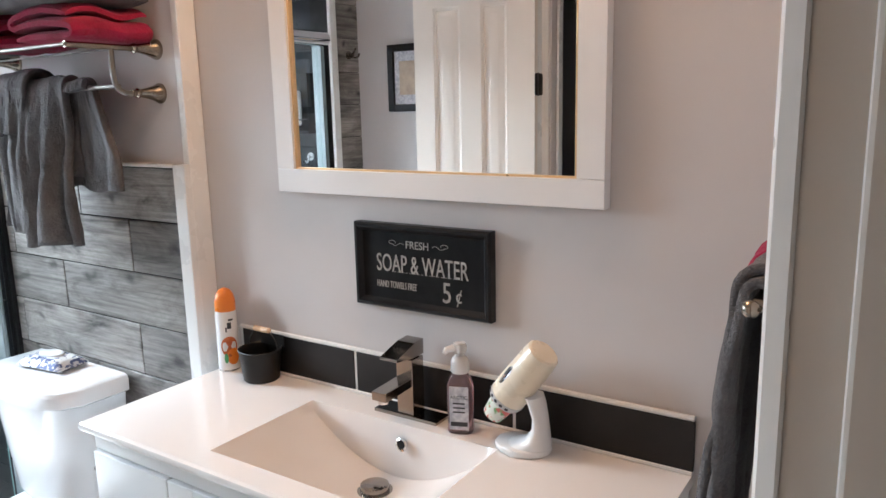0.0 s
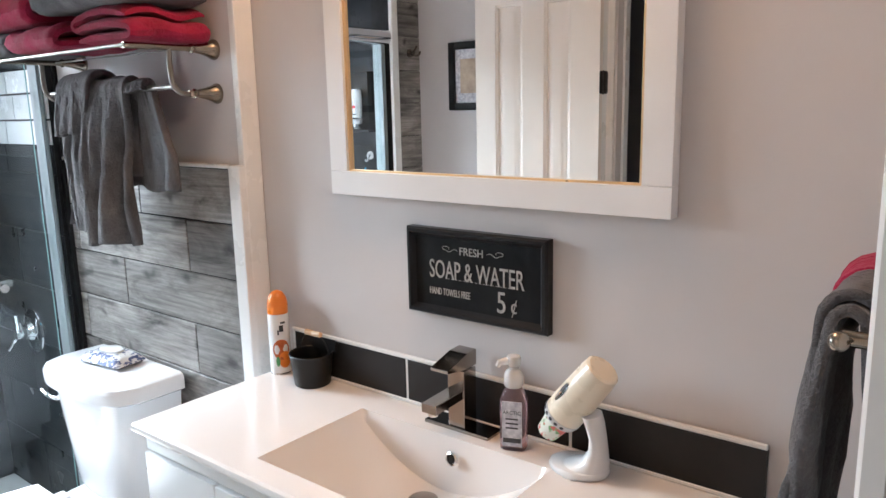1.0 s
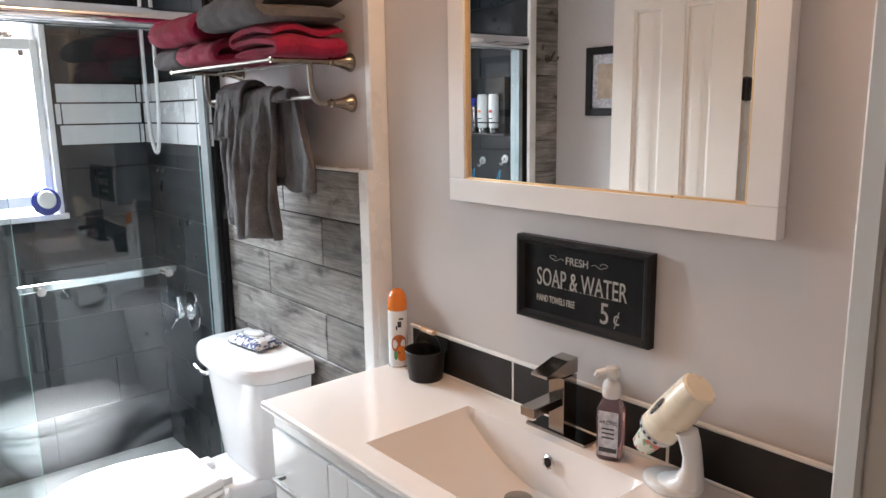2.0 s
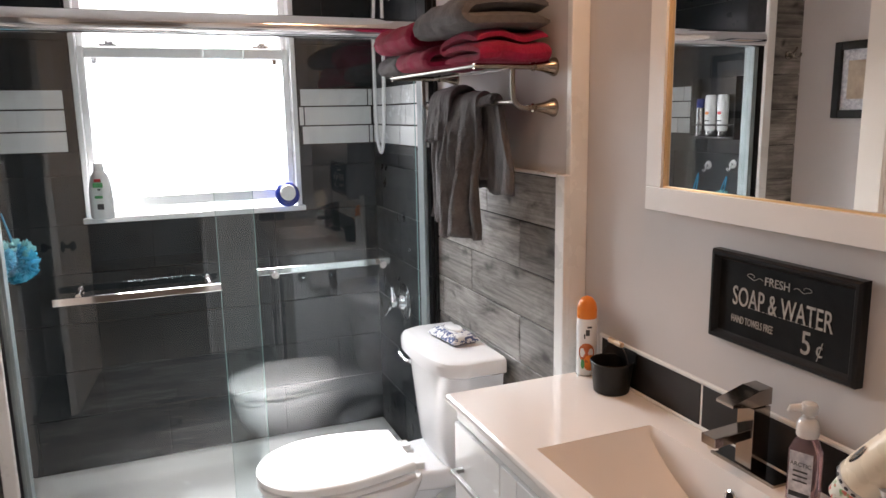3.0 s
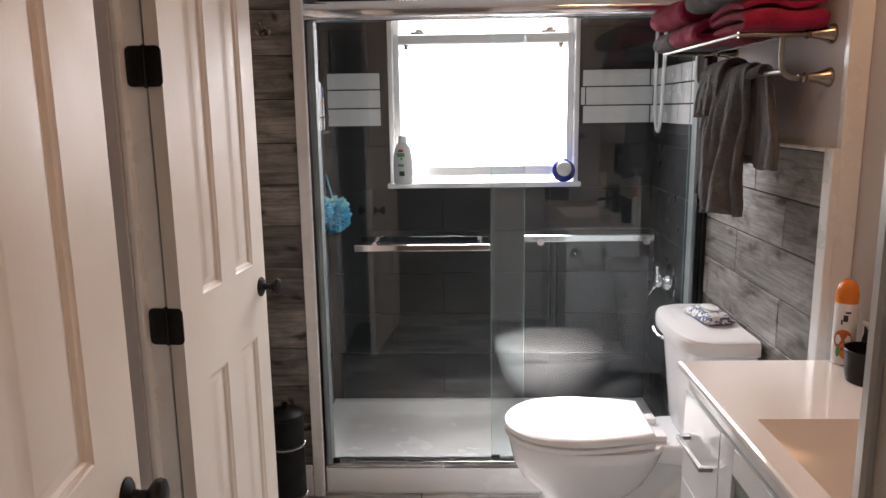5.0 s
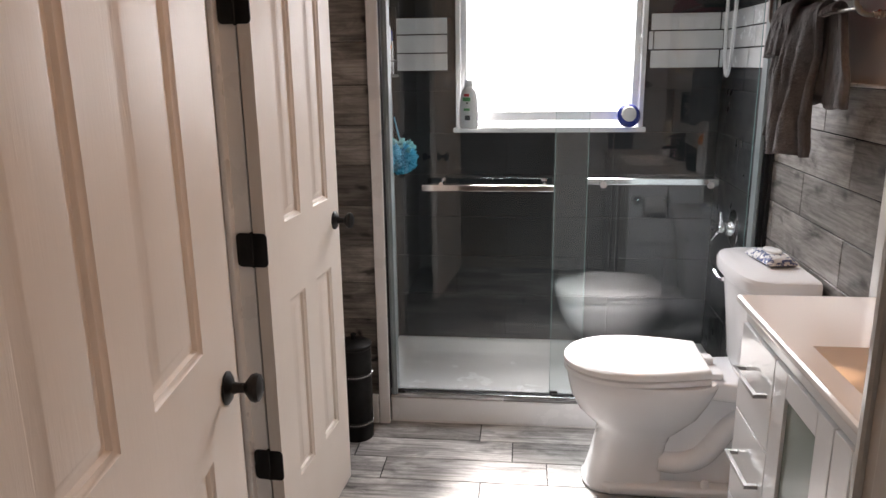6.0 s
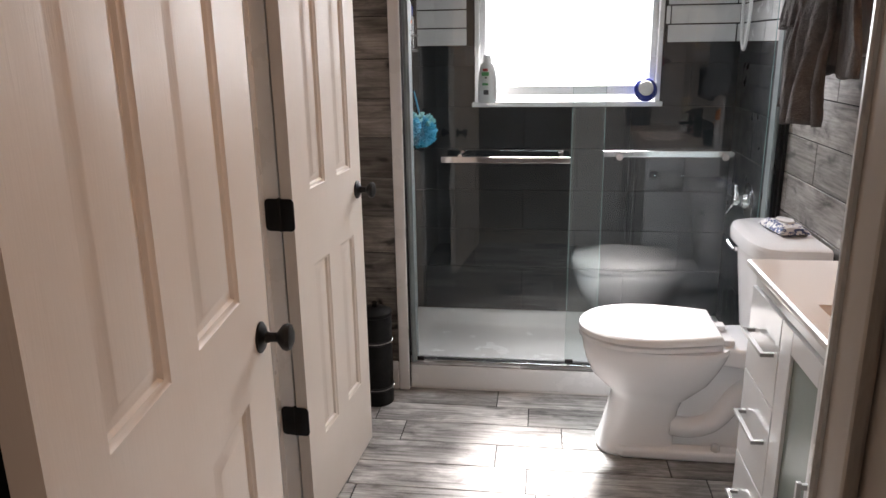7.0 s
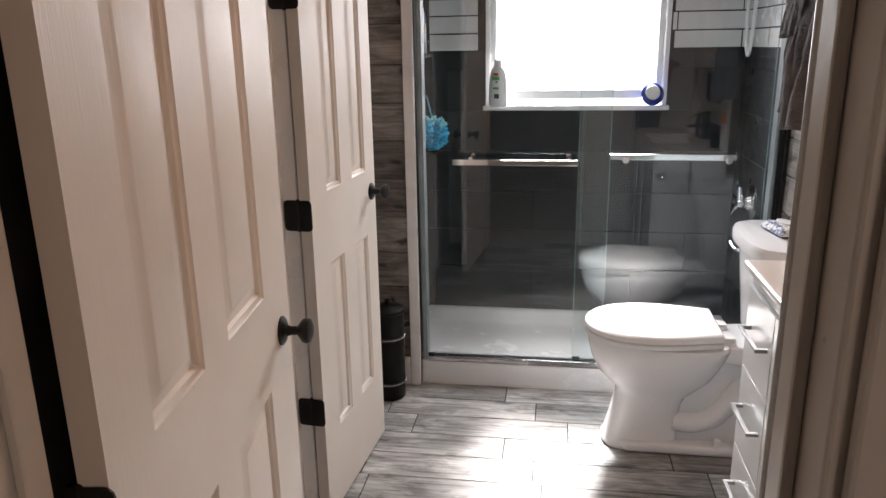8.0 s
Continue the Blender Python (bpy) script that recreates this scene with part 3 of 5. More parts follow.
for y0, y1, s in ((YD1 - 0.001, YD1 + 0.018, -1), (YD0 - 0.018, YD0 + 0.001, 1)):
    part("jamb", box(XE0 + (0.033 if s > 0 else -0.006), XE1 + 0.006, y0, y1, 0, 2.115, 0.004, 2), M_JAMB, door_frame_1)
    f = YD1 if s < 0 else YD0
    part("stop", box(XE0 + 0.036, XE0 + 0.074, f + s * 0.001, f + s * 0.013, 0, 2.17, 0.004, 2), M_JAMB, door_frame_1)
    part("casing", box(XE1 + 0.006, XE1 + 0.020, f - s * 0.012, f - s * 0.075, 0, 2.17, 0.005, 2), M_JAMB, door_frame_1)
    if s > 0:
        # black strip added where the open hinge gap lies in shade
        part("seal", box(XE0 - 0.034, XE0 + 0.0325, y0, y1 + 0.004, 0, 2.11, 0.002, 1), M_BOARD_AND_GAP, door_frame_1, "black strip standing in for the shade in the hinge gap")
        continue
    part("edge_bead", prism([(XE0 - 0.012, f + 0.012), (XE0 - 0.012, f + 0.003), (XE0 - 0.009, f - 0.003), (XE0 + 0.002, f - 0.006), (XE0 + 0.004, f - 0.004), (XE0 + 0.004, f - 0.001), (XE0 - 0.007, f - 0.001), (XE0 - 0.007, f + 0.012)], 0, 2.11), M_TRIM, door_frame_1, "glossy white rounded edge")
part("head", box(XE0 - 0.006, XE1 + 0.006, YD0, YD1, 2.115, 2.132, 0.003), M_TRIM, door_frame_1)

door_frame_2 = thing("door_frame_2", (0, 0, 0), "white painted lining of the hall doorway", "door frame", kind="structure")
for x0, x1, s in ((HX0 - 0.018, HX0 + 0.002, 1), (HX1 - 0.002, HX1 + 0.018, -1)):
    part("jamb", box(x0 - (0.026 if s > 0 else 0), x1 - (0.039 if s > 0 else 0), YL - 0.126, -0.271 if s > 0 else YL + 0.006, 0, 2.115, 0.003, 2), M_TRIM, door_frame_2)
    f = HX0 if s > 0 else HX1
    part("stop", box(f + s * 0.002, f + s * 0.014, YL - 0.085, YL - 0.045, 0, 2.17, 0.004, 2), M_TRIM, door_frame_2)
    part("casing", box(f - s * 0.008, f - s * 0.066, YL + 0.0005, YL + 0.016, 0, 2.17, 0.005, 2), M_TRIM, door_frame_2)
part("head", box(HX0, HX1, YL - 0.126, YL + 0.006, 2.115, 2.132, 0.003), M_TRIM, door_frame_2)


def bm_panel_door(w, h, xs, lock, low, t=0.035):
    """Four moulded panels; x along the door from the hinge, y through it, z up."""
    rails = ((0.0, low), (lock[0], lock[1]), (h - 0.105, h))
    bm = bmesh.new()
    for a, b in ((0, xs[0]), (xs[1], xs[2]), (xs[3], w)):
        bm_box(bm, a, b, -t / 2, t / 2, 0, h)
    for a, b in rails:
        for c, d in ((xs[0], xs[1]), (xs[2], xs[3])):
            bm_box(bm, c, d, -t / 2, t / 2, a, b)
    for (_, a), (b, _) in zip(rails, rails[1:]):
        for c, d in ((xs[0], xs[1]), (xs[2], xs[3])):
            for s in (-1, 1):
                # ogee sticking, a flat groove, then the raised field
                steps = ((0.0, t / 2), (0.004, t / 2 - 0.004), (0.010, t / 2 - 0.0055), (0.014, t / 2 - 0.012), (0.022, t / 2 - 0.012), (0.040, t / 2 - 0.004), (0.043, t / 2 - 0.0035))
                rings = []
                for ins, y in steps:
                    rings.append([bm.verts.new((px, s * y, pz)) for px, pz in ((c + ins, a + ins), (d - ins, a + ins), (d - ins, b - ins), (c + ins, b - ins))])
                for r0, r1 in zip(rings, rings[1:]):
                    for i in range(4):
                        bm.faces.new((r0[i], r0[(i + 1) % 4], r1[(i + 1) % 4], r1[i]))
                bm.faces.new(rings[-1])
    return bm


def knob_set(parent, x, z, t=0.035, both=True):
    """Dark round knob on a rosette, turned from one profile."""
    prof = ((0.031, 0.0), (0.031, 0.004), (0.024, 0.009), (0.012, 0.013), (0.0095, 0.022), (0.0095, 0.034), (0.016, 0.039), (0.025, 0.046), (0.0275, 0.054), (0.025, 0.061), (0.014, 0.066), (0.003, 0.067))
    for s in ((1, -1) if both else (1,)):
        part("door_knob", lathe(prof, 28), M_BLACK, parent, "black round door knob", m=pose(x, s * t / 2, z, -90 * s, 0, 0))


def hinge(parent, z, x=0.0, y=0.0, label="black hinge with rounded corners"):
    """Two leaves opened flat with a knuckle between; x out of the leaves' plane."""

    def leaf(s):
        pts = [(0.0, -0.046), (0.0, 0.046)] + [(s * (0.031 + 0.012 * math.cos(radians(a))), 0.034 + 0.012 * math.sin(radians(a))) for a in (90, 60, 30, 0)] + [(s * (0.031 + 0.012 * math.cos(radians(a))), -0.034 + 0.012 * math.sin(radians(a))) for a in (0, -30, -60, -90)]
        bm = prism(pts, -0.002, 0.002, 0.0006)
        bmesh.ops.transform(bm, matrix=Matrix(((0, 0, 1, 0), (1, 0, 0, 0), (0, 1, 0, 0), (0, 0, 0, 1))), verts=bm.verts[:])
        return bm

    h = part("hinge", leaf(-1), M_BLACK, parent, label, m=pose(x, y, z))
    part("leaf", leaf(1), M_BLACK, h)
    part("knuckle", lathe(((0.003, -0.049), (0.006, -0.046), (0.006, 0.046), (0.003, 0.049)), 12), M_BLACK, h, m=pose(0.003, 0, 0))


# hall door, folded back against the long wall: hinge end to latch end
D2A, D2B = Vector((-1.192, -0.247)), Vector((-1.777, -0.2008))
ang2 = math.degrees(math.atan2(D2B.y - D2A.y, D2B.x - D2A.x))
door_2 = thing("door_2", pose(D2A.x, D2A.y, 0.012, 0, 0, ang2), "white four-panel door folded back against the wall, warm light in its colour", "door", kind="structure")
w2 = (D2B - D2A).length
part("slab", bm_panel_door(w2, 2.09, (0.128, 0.250, 0.352, 0.486), (0.841, 1.070), 0.276), M_DOOR, door_2)
knob_set(door_2, w2 - 0.045, 0.988)
# bedroom door, open into the bathroom
D1A, D1B = Vector((0.158, -0.0310)), Vector((-0.632, -0.118))
ang1 = math.degrees(math.atan2(D1B.y - D1A.y, D1B.x - D1A.x))
door_1 = thing("door_1", pose(D1A.x, D1A.y, 0.012, 0, 0, ang1), "white painted four-panel door standing open, warm light in its colour", "door", kind="structure")
w1 = (D1B - D1A).length
part("slab", bm_panel_door(w1, 2.09, (0.122, 0.303, 0.413, 0.622), (0.833, 1.030), 0.25), M_DOOR, door_1)
knob_set(door_1, 0.725, 0.922)
for z in (0.385, 1.020, 1.64):
    hinge(door_2, z, -0.003, 0.022)
for z in (0.25, 0.985, 1.80):
    hinge(door_1, z, -0.003, 0.018)


def framed_print(m, w, h, label, fw=0.035):
    fr = thing("picture_frame", m, label, "picture frame")
    bm = bmesh.new()
    for s in (-1, 1):
        bm_box(bm, s * w / 2, s * (w / 2 - fw), -0.022, 0, -h / 2, h / 2, 0.004)
        bm_box(bm, -w / 2 + fw, w / 2 - fw, -0.0215, 0, s * h / 2, s * (h / 2 - fw), 0.004)
    part("frame", bm, M_BLACKGLOSS, fr)
    part("mat_board", box(-w / 2 + fw, w / 2 - fw, -0.008, -0.002, -h / 2 + fw, h / 2 - fw), M_LABEL, fr)
    part("print", box(-w / 4, w / 4, -0.010, -0.008, -h / 4, h / 4), M_PAPER, fr, "faded sepia print")
    return fr


framed_print(pose(-1.90, YL, 1.71, 0, 0, 180), 0.26, 0.32, "black framed faded print on the painted wall")
framed_print(pose(-0.92, -1.65, 1.80, 0, 0, 180), 0.34, 0.42, "dark framed print in the dim hall")
framed_print(pose(-1.32, -1.65, 1.62, 0, 0, 180), 0.30, 0.40, "dark framed print in the dim hall")

# ---- vanity ----
ZC = 0.92
VX0, VX1, VY0 = -1.242, -0.078, 1.005
vanity_top = thing("washbasin_counter", ((VX0 + VX1) / 2, 1.22, ZC), "glossy white cultured marble top with a moulded trough sink", "countertop")
SX0, SX1, SY0, SY1 = -0.893, -0.418, 1.052, 1.338


def vanity_top_parts():
    ox, oy = (VX0 + VX1) / 2, 1.22
    x0, x1, y0, y1 = VX0 - ox, VX1 - ox, VY0 - oy, YV - 0.002 - oy
    a0, a1, b0, b1 = SX0 - ox, SX1 - ox, SY0 - oy, SY1 - oy
    t = 0.022
    bm = bmesh.new()
    bm_box(bm, x0, a0, y0, y1, -t, 0)
    bm_box(bm, a1, x1, y0, y1, -t, 0)
    bm_box(bm, a0, a1, y0, b0, -t, 0)
    bm_box(bm, a0, a1, b1, y1, -t, 0)
    bmesh.ops.remove_doubles(bm, verts=bm.verts[:], dist=0.0003)
    part("slab", bm, M_COUNTER, vanity_top, smooth=False)
    # soft lip along the front and left edges
    part("lip", tube([(x0 - 0.001, y1, -0.011), (x0 - 0.001, y0 - 0.001, -0.011), (x1, y0 - 0.001, -0.011)], 0.0112, 10), M_COUNTER, vanity_top)
    # trough: a hollow curve from side to side between upright front and back
    bm = bmesh.new()
    n, mrows = 40, 8
    grid = []
    for i in range(n + 1):
        u = i / n
        x = a0 + (a1 - a0) * u
        d = 0.118 * math.sin(math.pi * u) ** 0.82
        row = []
        for j in range(mrows + 1):
            v = j / mrows
            edge = min(v, 1 - v)
            y = b0 + (b1 - b0) * v
            z = -d * min(1.0, (edge * mrows) ** 0.25 if edge else 0.0)
            if 0 < j < mrows:
                y = b0 + 0.012 + (b1 - b0 - 0.024) * (j - 1) / (mrows - 2)
                z = -d * (1.0 if 1 < j < mrows - 1 else 0.97)
            row.append(bm.verts.new((x, y, z - 0.0006)))
        grid.append(row)
    for i in range(n):
        for j in range(mrows):
            bm.faces.new((grid[i][j], grid[i + 1][j], grid[i + 1][j + 1], grid[i][j + 1]))
    part("basin", bm, M_COUNTER, vanity_top, "moulded white sink trough")
    dx, dy = -0.660 - ox, 1.262 - oy
    part("drain_stopper", lathe(((0.028, -0.121), (0.030, -0.112), (0.029, -0.104), (0.020, -0.100), (0.001, -0.099)), 28), M_GUN, vanity_top, "dark metal pop-up stopper", m=pose(dx, dy, 0))
    part("drain_ring", lathe(((0.036, -0.118), (0.036, -0.1155), (0.030, -0.1155)), 28), M_GUN, vanity_top, m=pose(dx, dy, 0))
    ov = part("overflow_ring", lathe(((0.014, 0.0), (0.014, 0.004), (0.0105, 0.006), (0.009, 0.003)), 24), M_CHROME, vanity_top, m=pose(-0.637 - ox, b1 - 0.010, -0.040, 78, 0, 0))
    # solid black disc stands in for the shade inside the overflow
    part("overflow_hole", lathe(((0.0088, 0.0), (0.0088, 0.0045)), 20), M_BLACK, ov)


vanity_top_parts()

backsplash = thing("backsplash", (VX0, YV - 0.001, ZC), "row of black wood-grain tiles with white grout lines", "backsplash")
part("grout", box(0.025, VX1 - VX0, -0.0098, 0, 0.0005, 0.106, 0.001), M_GROUT_WHITE, backsplash)
part("caulk", tube([(0.025, -0.007, 0.104), (VX1 - VX0, -0.007, 0.104)], 0.0055, 8), M_GROUT_WHITE, backsplash, "white caulk bead")
part("caulk", tube([(0.025, -0.011, 0.003), (VX1 - VX0, -0.011, 0.003)], 0.0045, 8), M_GROUT_WHITE, backsplash, "white caulk bead")
edges = (0.032, 0.407, 0.815, VX1 - VX0 + 0.0045)
for a, b in zip(edges, edges[1:]):
    part("tile", box(a + 0.0035, b - 0.0035, -0.0115, -0.003, 0.006, 0.100, 0.001, 1), M_BSPLASH, backsplash)

cabinet = thing("vanity_cabinet", ((VX0 + VX1) / 2, 1.22, 0), "glossy white vanity cabinet with drawers and glazed doors", "cabinet")


def pull(parent, x0, x1, y, z, upright=False):
    """Square bar pull on two posts."""
    bm = bmesh.new()
    if upright:
        bm_box(bm, x0 - 0.005, x0 + 0.005, y - 0.032, y - 0.022, z, z + 0.14, 0.001)
        for zz in (z + 0.004, z + 0.124):
            bm_box(bm, x0 - 0.005, x0 + 0.005, y - 0.023, y, zz, zz + 0.012, 0.001)
    else:
        bm_box(bm, x0, x1, y - 0.032, y - 0.022, z - 0.005, z + 0.005, 0.001)
        for xx in (x0, x1 - 0.012):
            bm_box(bm, xx, xx + 0.012, y - 0.023, y, z - 0.005, z + 0.005, 0.001)
    part("handle", bm, M_PULL, parent, "square satin nickel bar handle")


def vanity_cabinet():
    ox, oy = (VX0 + VX1) / 2, 1.22
    x0, x1, yf, yb = VX0 + 0.006 - ox, VX1 - 0.006 - ox, 1.032 - oy, YV - 0.004 - oy
    bm = bmesh.new()
    top = ZC - 0.024
    bm_box(bm, x0, x0 + 0.018, yf, yb, 0.09, top)
    bm_box(bm, x1 - 0.018, x1, yf, yb, 0.09, top)
    bm_box(bm, x0 + 0.018, x1 - 0.018, yf, yb, 0.09, 0.108)
    bm_box(bm, x0 + 0.018, x1 - 0.018, yb - 0.012, yb, 0.108, top)
    bm_box(bm, x0 + 0.018, x1 - 0.018, yf, yf + 0.02, top - 0.03, top)
    part("carcass", bm, M_LACQUER, cabinet)
    part("plinth", box(x0 + 0.02, x1 - 0.02, yf + 0.05, yb, 0, 0.09), M_LACQUER, cabinet)
    # drawers at both ends, two glazed doors between
    for a, b in ((x0, x0 + 0.252), (x1 - 0.252, x1)):
        for z0, z1 in ((0.105, 0.362), (0.366, 0.612), (0.616, 0.850)):
            d = part("drawer", box(a + 0.0015, b - 0.0015, yf - 0.019, yf - 0.001, z0, z1, 0.002), M_LACQUER, cabinet)
            pull(d, a + 0.046, b - 0.030, yf - 0.019, z1 - 0.106)
    part("rail", box(x0, x1, yf - 0.012, yf - 0.001, 0.854, top - 0.002, 0.002), M_LACQUER, cabinet)
    d0, d1 = x0 + 0.252, x1 - 0.252
    mid = (d0 + d1) / 2
    for a, b, s in ((d0, mid, 1), (mid, d1, -1)):
        bm = bmesh.new()
        w = 0.077
        bm_box(bm, a + 0.0015, a + w, yf - 0.019, yf - 0.001, 0.105, 0.850, 0.002)
        bm_box(bm, b - w, b - 0.0015, yf - 0.019, yf - 0.001, 0.105, 0.850, 0.002)
        bm_box(bm, a + w, b - w, yf - 0.0188, yf - 0.001, 0.105, 0.105 + w, 0.002)
        bm_box(bm, a + w, b - w, yf - 0.0188, yf - 0.001, 0.792, 0.850, 0.002)
        door = part("door", bm, M_LACQUER, cabinet)
        part("pane", box(a + w - 0.004, b - w + 0.004, yf - 0.011, yf - 0.006, 0.1, 0.796), M_FROST, door, "dark green frosted glass pane")
        pull(door, b - w / 2 if s > 0 else a + w / 2, 0, yf - 0.019, 0.46, True)


vanity_cabinet()

faucet = thing("faucet", (-0.655, 1.388, ZC), "square black-nickel single-lever faucet", "faucet")
part("base_plate", box(-0.080, 0.080, -0.026, 0.026, 0.0005, 0.008, 0.0015), M_GUN, faucet, smooth=False)
part("body", box(-0.0205, 0.0205, -0.0205, 0.0205, 0.008, 0.130, 0.0012), M_GUN, faucet, smooth=False)
bm = box(-0.018, 0.018, -0.108, -0.019, -0.0095, 0.0095, 0.0012)
spout = part("spout", bm, M_GUN, faucet, m=pose(0, 0, 0.082, 3, 0, 0), smooth=False)
part("aerator", lathe(((0.010, -0.02), (0.011, -0.018), (0.011, -0.010)), 18), M_CHROME, spout, m=pose(0, -0.094, 0.002))
bm = bmesh.new()
wedge = [[bm.verts.new((x, y, z)) for y, z in ((0.0215, 0.0), (0.0215, 0.033), (-0.012, 0.031), (-0.074, 0.013), (-0.074, 0.007), (-0.0215, 0.0))] for x in (-0.0215, 0.0215)]
bm.faces.new(wedge[0])
bm.faces.new(wedge[1][::-1])
for i in range(6):
    bm.faces.new((wedge[0][i], wedge[1][i], wedge[1][(i + 1) % 6], wedge[0][(i + 1) % 6]))
bmesh.ops.bevel(bm, geom=bm.edges[:], offset=0.001, segments=1, affect="EDGES")
part("lever", bm, M_GUN, faucet, "wedge-shaped lever", m=pose(0, 0, 0.134, 0, 0, 0), smooth=False)
part("neck", box(-0.014, 0.014, -0.014, 0.014, 0.131, 0.139), M_GUN, faucet, smooth=False)

# ---- mirror and sign ----
MX0, MX1, MZ0, MZ1 = -1.026, -0.241, 1.380, 2.30
mirror = thing("wall_mirror", ((MX0 + MX1) / 2, YV, MZ0), "rectangular wall mirror in a flat white wooden frame", "mirror")


def wall_mirror():
    w, h, f = (MX1 - MX0) / 2, MZ1 - MZ0, 0.052
    for s in (-1, 1):
        part("stile", box(s * w, s * (w - f), -0.030, -0.001, f + 0.0004, h, 0.0012), M_FRAMEWHITE, mirror)
        part("inner_bead", box(s * (w - f), s * (w - f - 0.006), -0.024, -0.001, f, h - f, 0.001), M_BEAD_WARM, mirror, "thin inner bead coloured gold for the warm light on it")
    part("bottom_rail", box(-w, w, -0.030, -0.001, 0, f, 0.0012), M_FRAMEWHITE, mirror)
    part("top_rail", box(-w + f, w - f, -0.030, -0.001, h - f, h, 0.0012), M_FRAMEWHITE, mirror)
    part("bottom_bead", box(-w + f, w - f, -0.023, -0.001, f, f + 0.004, 0.001), M_BEAD_WARM, mirror)
    part("glass", box(-w + f, w - f, -0.018, -0.004, f + 0.001, h - f), M_MIRROR, mirror, "silvered mirror glass", smooth=False)


wall_mirror()

sign = thing("wall_sign", (-0.644, YV, 1.139), "small black framed sign with chalk-white lettering", "sign")


def wall_sign():
    w, h, f = 0.171, 0.184, 0.019
    outer = ((0.0, 0.018), (0.004, 0.024), (0.010, 0.024), (0.014, 0.018), (f, 0.013))
    bm = bmesh.new()
    rings = [[bm.verts.new((x, 0, z)) for x, z in ((-w, 0), (w, 0), (w, h), (-w, h))]]
    for ins, y in outer:
        rings.append([bm.verts.new((x, -y, z)) for x, z in ((-w + ins, ins), (w - ins, ins), (w - ins, h - ins), (-w + ins, h - ins))])
    for a, b in zip(rings, rings[1:]):
        for i in range(4):
            bm.faces.new((a[i], a[(i + 1) % 4], b[(i + 1) % 4], b[i]))
    part("frame", bm, M_BLACKGLOSS, sign, smooth=False)
    part("board", box(-w + f - 0.002, w - f + 0.002, -0.0125, -0.002, f - 0.002, h - f + 0.002), M_BOARD_AND_GAP, sign)
    y = -0.0132

    def at(x, z):
        return Matrix.Translation((x, y, z)) @ FACE_S

    lettering("lettering", "FRESH", 0.023, M_LETTER, sign, at(-0.008, 0.140), 0.95)
    lettering("lettering", "SOAP & WATER", 0.055, M_LETTER, sign, at(0.0, 0.096), 0.60)
    lettering("lettering", "HAND TOWELS FREE", 0.021, M_LETTER, sign, at(-0.064, 0.050), 0.53)
    lettering("lettering", "5", 0.062, M_LETTER, sign, at(0.064, 0.046), 0.8)
    lettering("lettering", "\u00a2", 0.044, M_LETTER, sign, at(0.093, 0.044), 0.8)
    for s in (-1, 1):
        pts = [(s * (0.036 + 0.030 * i / 16) - 0.006, y, 0.140 + 0.003 * math.sin(i / 16 * 6.3)) for i in range(17)]
        pts += [(s * (0.066 + 0.009 * math.sin(a)) - 0.006, y, 0.140 + 0.004 * (1 - math.cos(a))) for a in (0.6, 1.3, 2.0, 2.8, 3.6, 4.4, 5.2)]
        part("flourish", tube(pts, 0.0006, 6), M_LETTER, sign)
    bm = bmesh.new()
    for i in range(16):
        bm_box(bm, -0.07 + i * 0.010, -0.064 + i * 0.010, y, y + 0.001, 0.0795, 0.0803)
    part("hatching", bm, M_LETTER, sign)


wall_sign()

# ---- things on the vanity ----
can = thing("spray_can", (-1.222, 1.385, ZC), "white air-freshener spray can with orange dome cap", "spray can")
body = part("body", lathe(((0.024, 0.0), (0.0262, 0.003), (0.0262, 0.150), (0.0245, 0.156)), 28), M_WHITEPL, can)
part("cap", lathe(((0.0252, 0.155), (0.0255, 0.160), (0.0252, 0.180), (0.0215, 0.196), (0.014, 0.207), (0.004, 0.212)), 28), M_ORANGE, can, "orange plastic cap")
part("seam", lathe(((0.0262, 0.0), (0.0268, 0.001), (0.0268, 0.004), (0.0262, 0.005)), 28), M_TRACK, can)


def wrap(r, a0, a1, z0, z1, n=10, lift=0.0006):
    """A patch of print lying on a round body."""
    bm = bmesh.new()
    g0 = [[bm.verts.new(((r + l) * math.cos(radians(a0 + (a1 - a0) * i / n)), (r + l) * math.sin(radians(a0 + (a1 - a0) * i / n)), z)) for i in range(n + 1)] for l, z in ((0, z0), (lift, z0), (lift, z1), (0, z1))]
    for r0, r1 in zip(g0, g0[1:]):
        for i in range(n):
            bm.faces.new((r0[i], r0[i + 1], r1[i + 1], r1[i]))
    return bm


def wrap_disc(r, a, zc, rad, sz=1.0, n=18, lift=0.0008):
    bm = bmesh.new()
    vs = []
    for i in range(n):
        t = 2 * math.pi * i / n
        aa = radians(a) + rad * math.cos(t) / r
        vs.append(bm.verts.new(((r + lift) * math.cos(aa), (r + lift) * math.sin(aa), zc + sz * rad * math.sin(t))))
    c = bm.verts.new(((r + lift * 1.6) * math.cos(radians(a)), (r + lift * 1.6) * math.sin(radians(a)), zc))
    for i in range(n):
        bm.faces.new((vs[i], vs[(i + 1) % n], c))
    return bm


part("printed_fruit", wrap_disc(0.0262, -32, 0.066, 0.021, 1.25), M_ORANGE_DARK, body, "orange fruit print")
part("printed_fruit", wrap_disc(0.0268, -14, 0.040, 0.016, 1.35), M_ORANGE, body, "orange fruit print")
part("printed_leaf", wrap_disc(0.0268, -52, 0.036, 0.005, 2.6), M_GREEN, body)
for a, b, z, h in ((-38, -16, 0.112, 0.016), (-30, -4, 0.132, 0.005), (-48, -40, 0.104, 0.012)):
    part("print_bar", wrap(0.0262, a, b, z, z + h), M_INK, body)

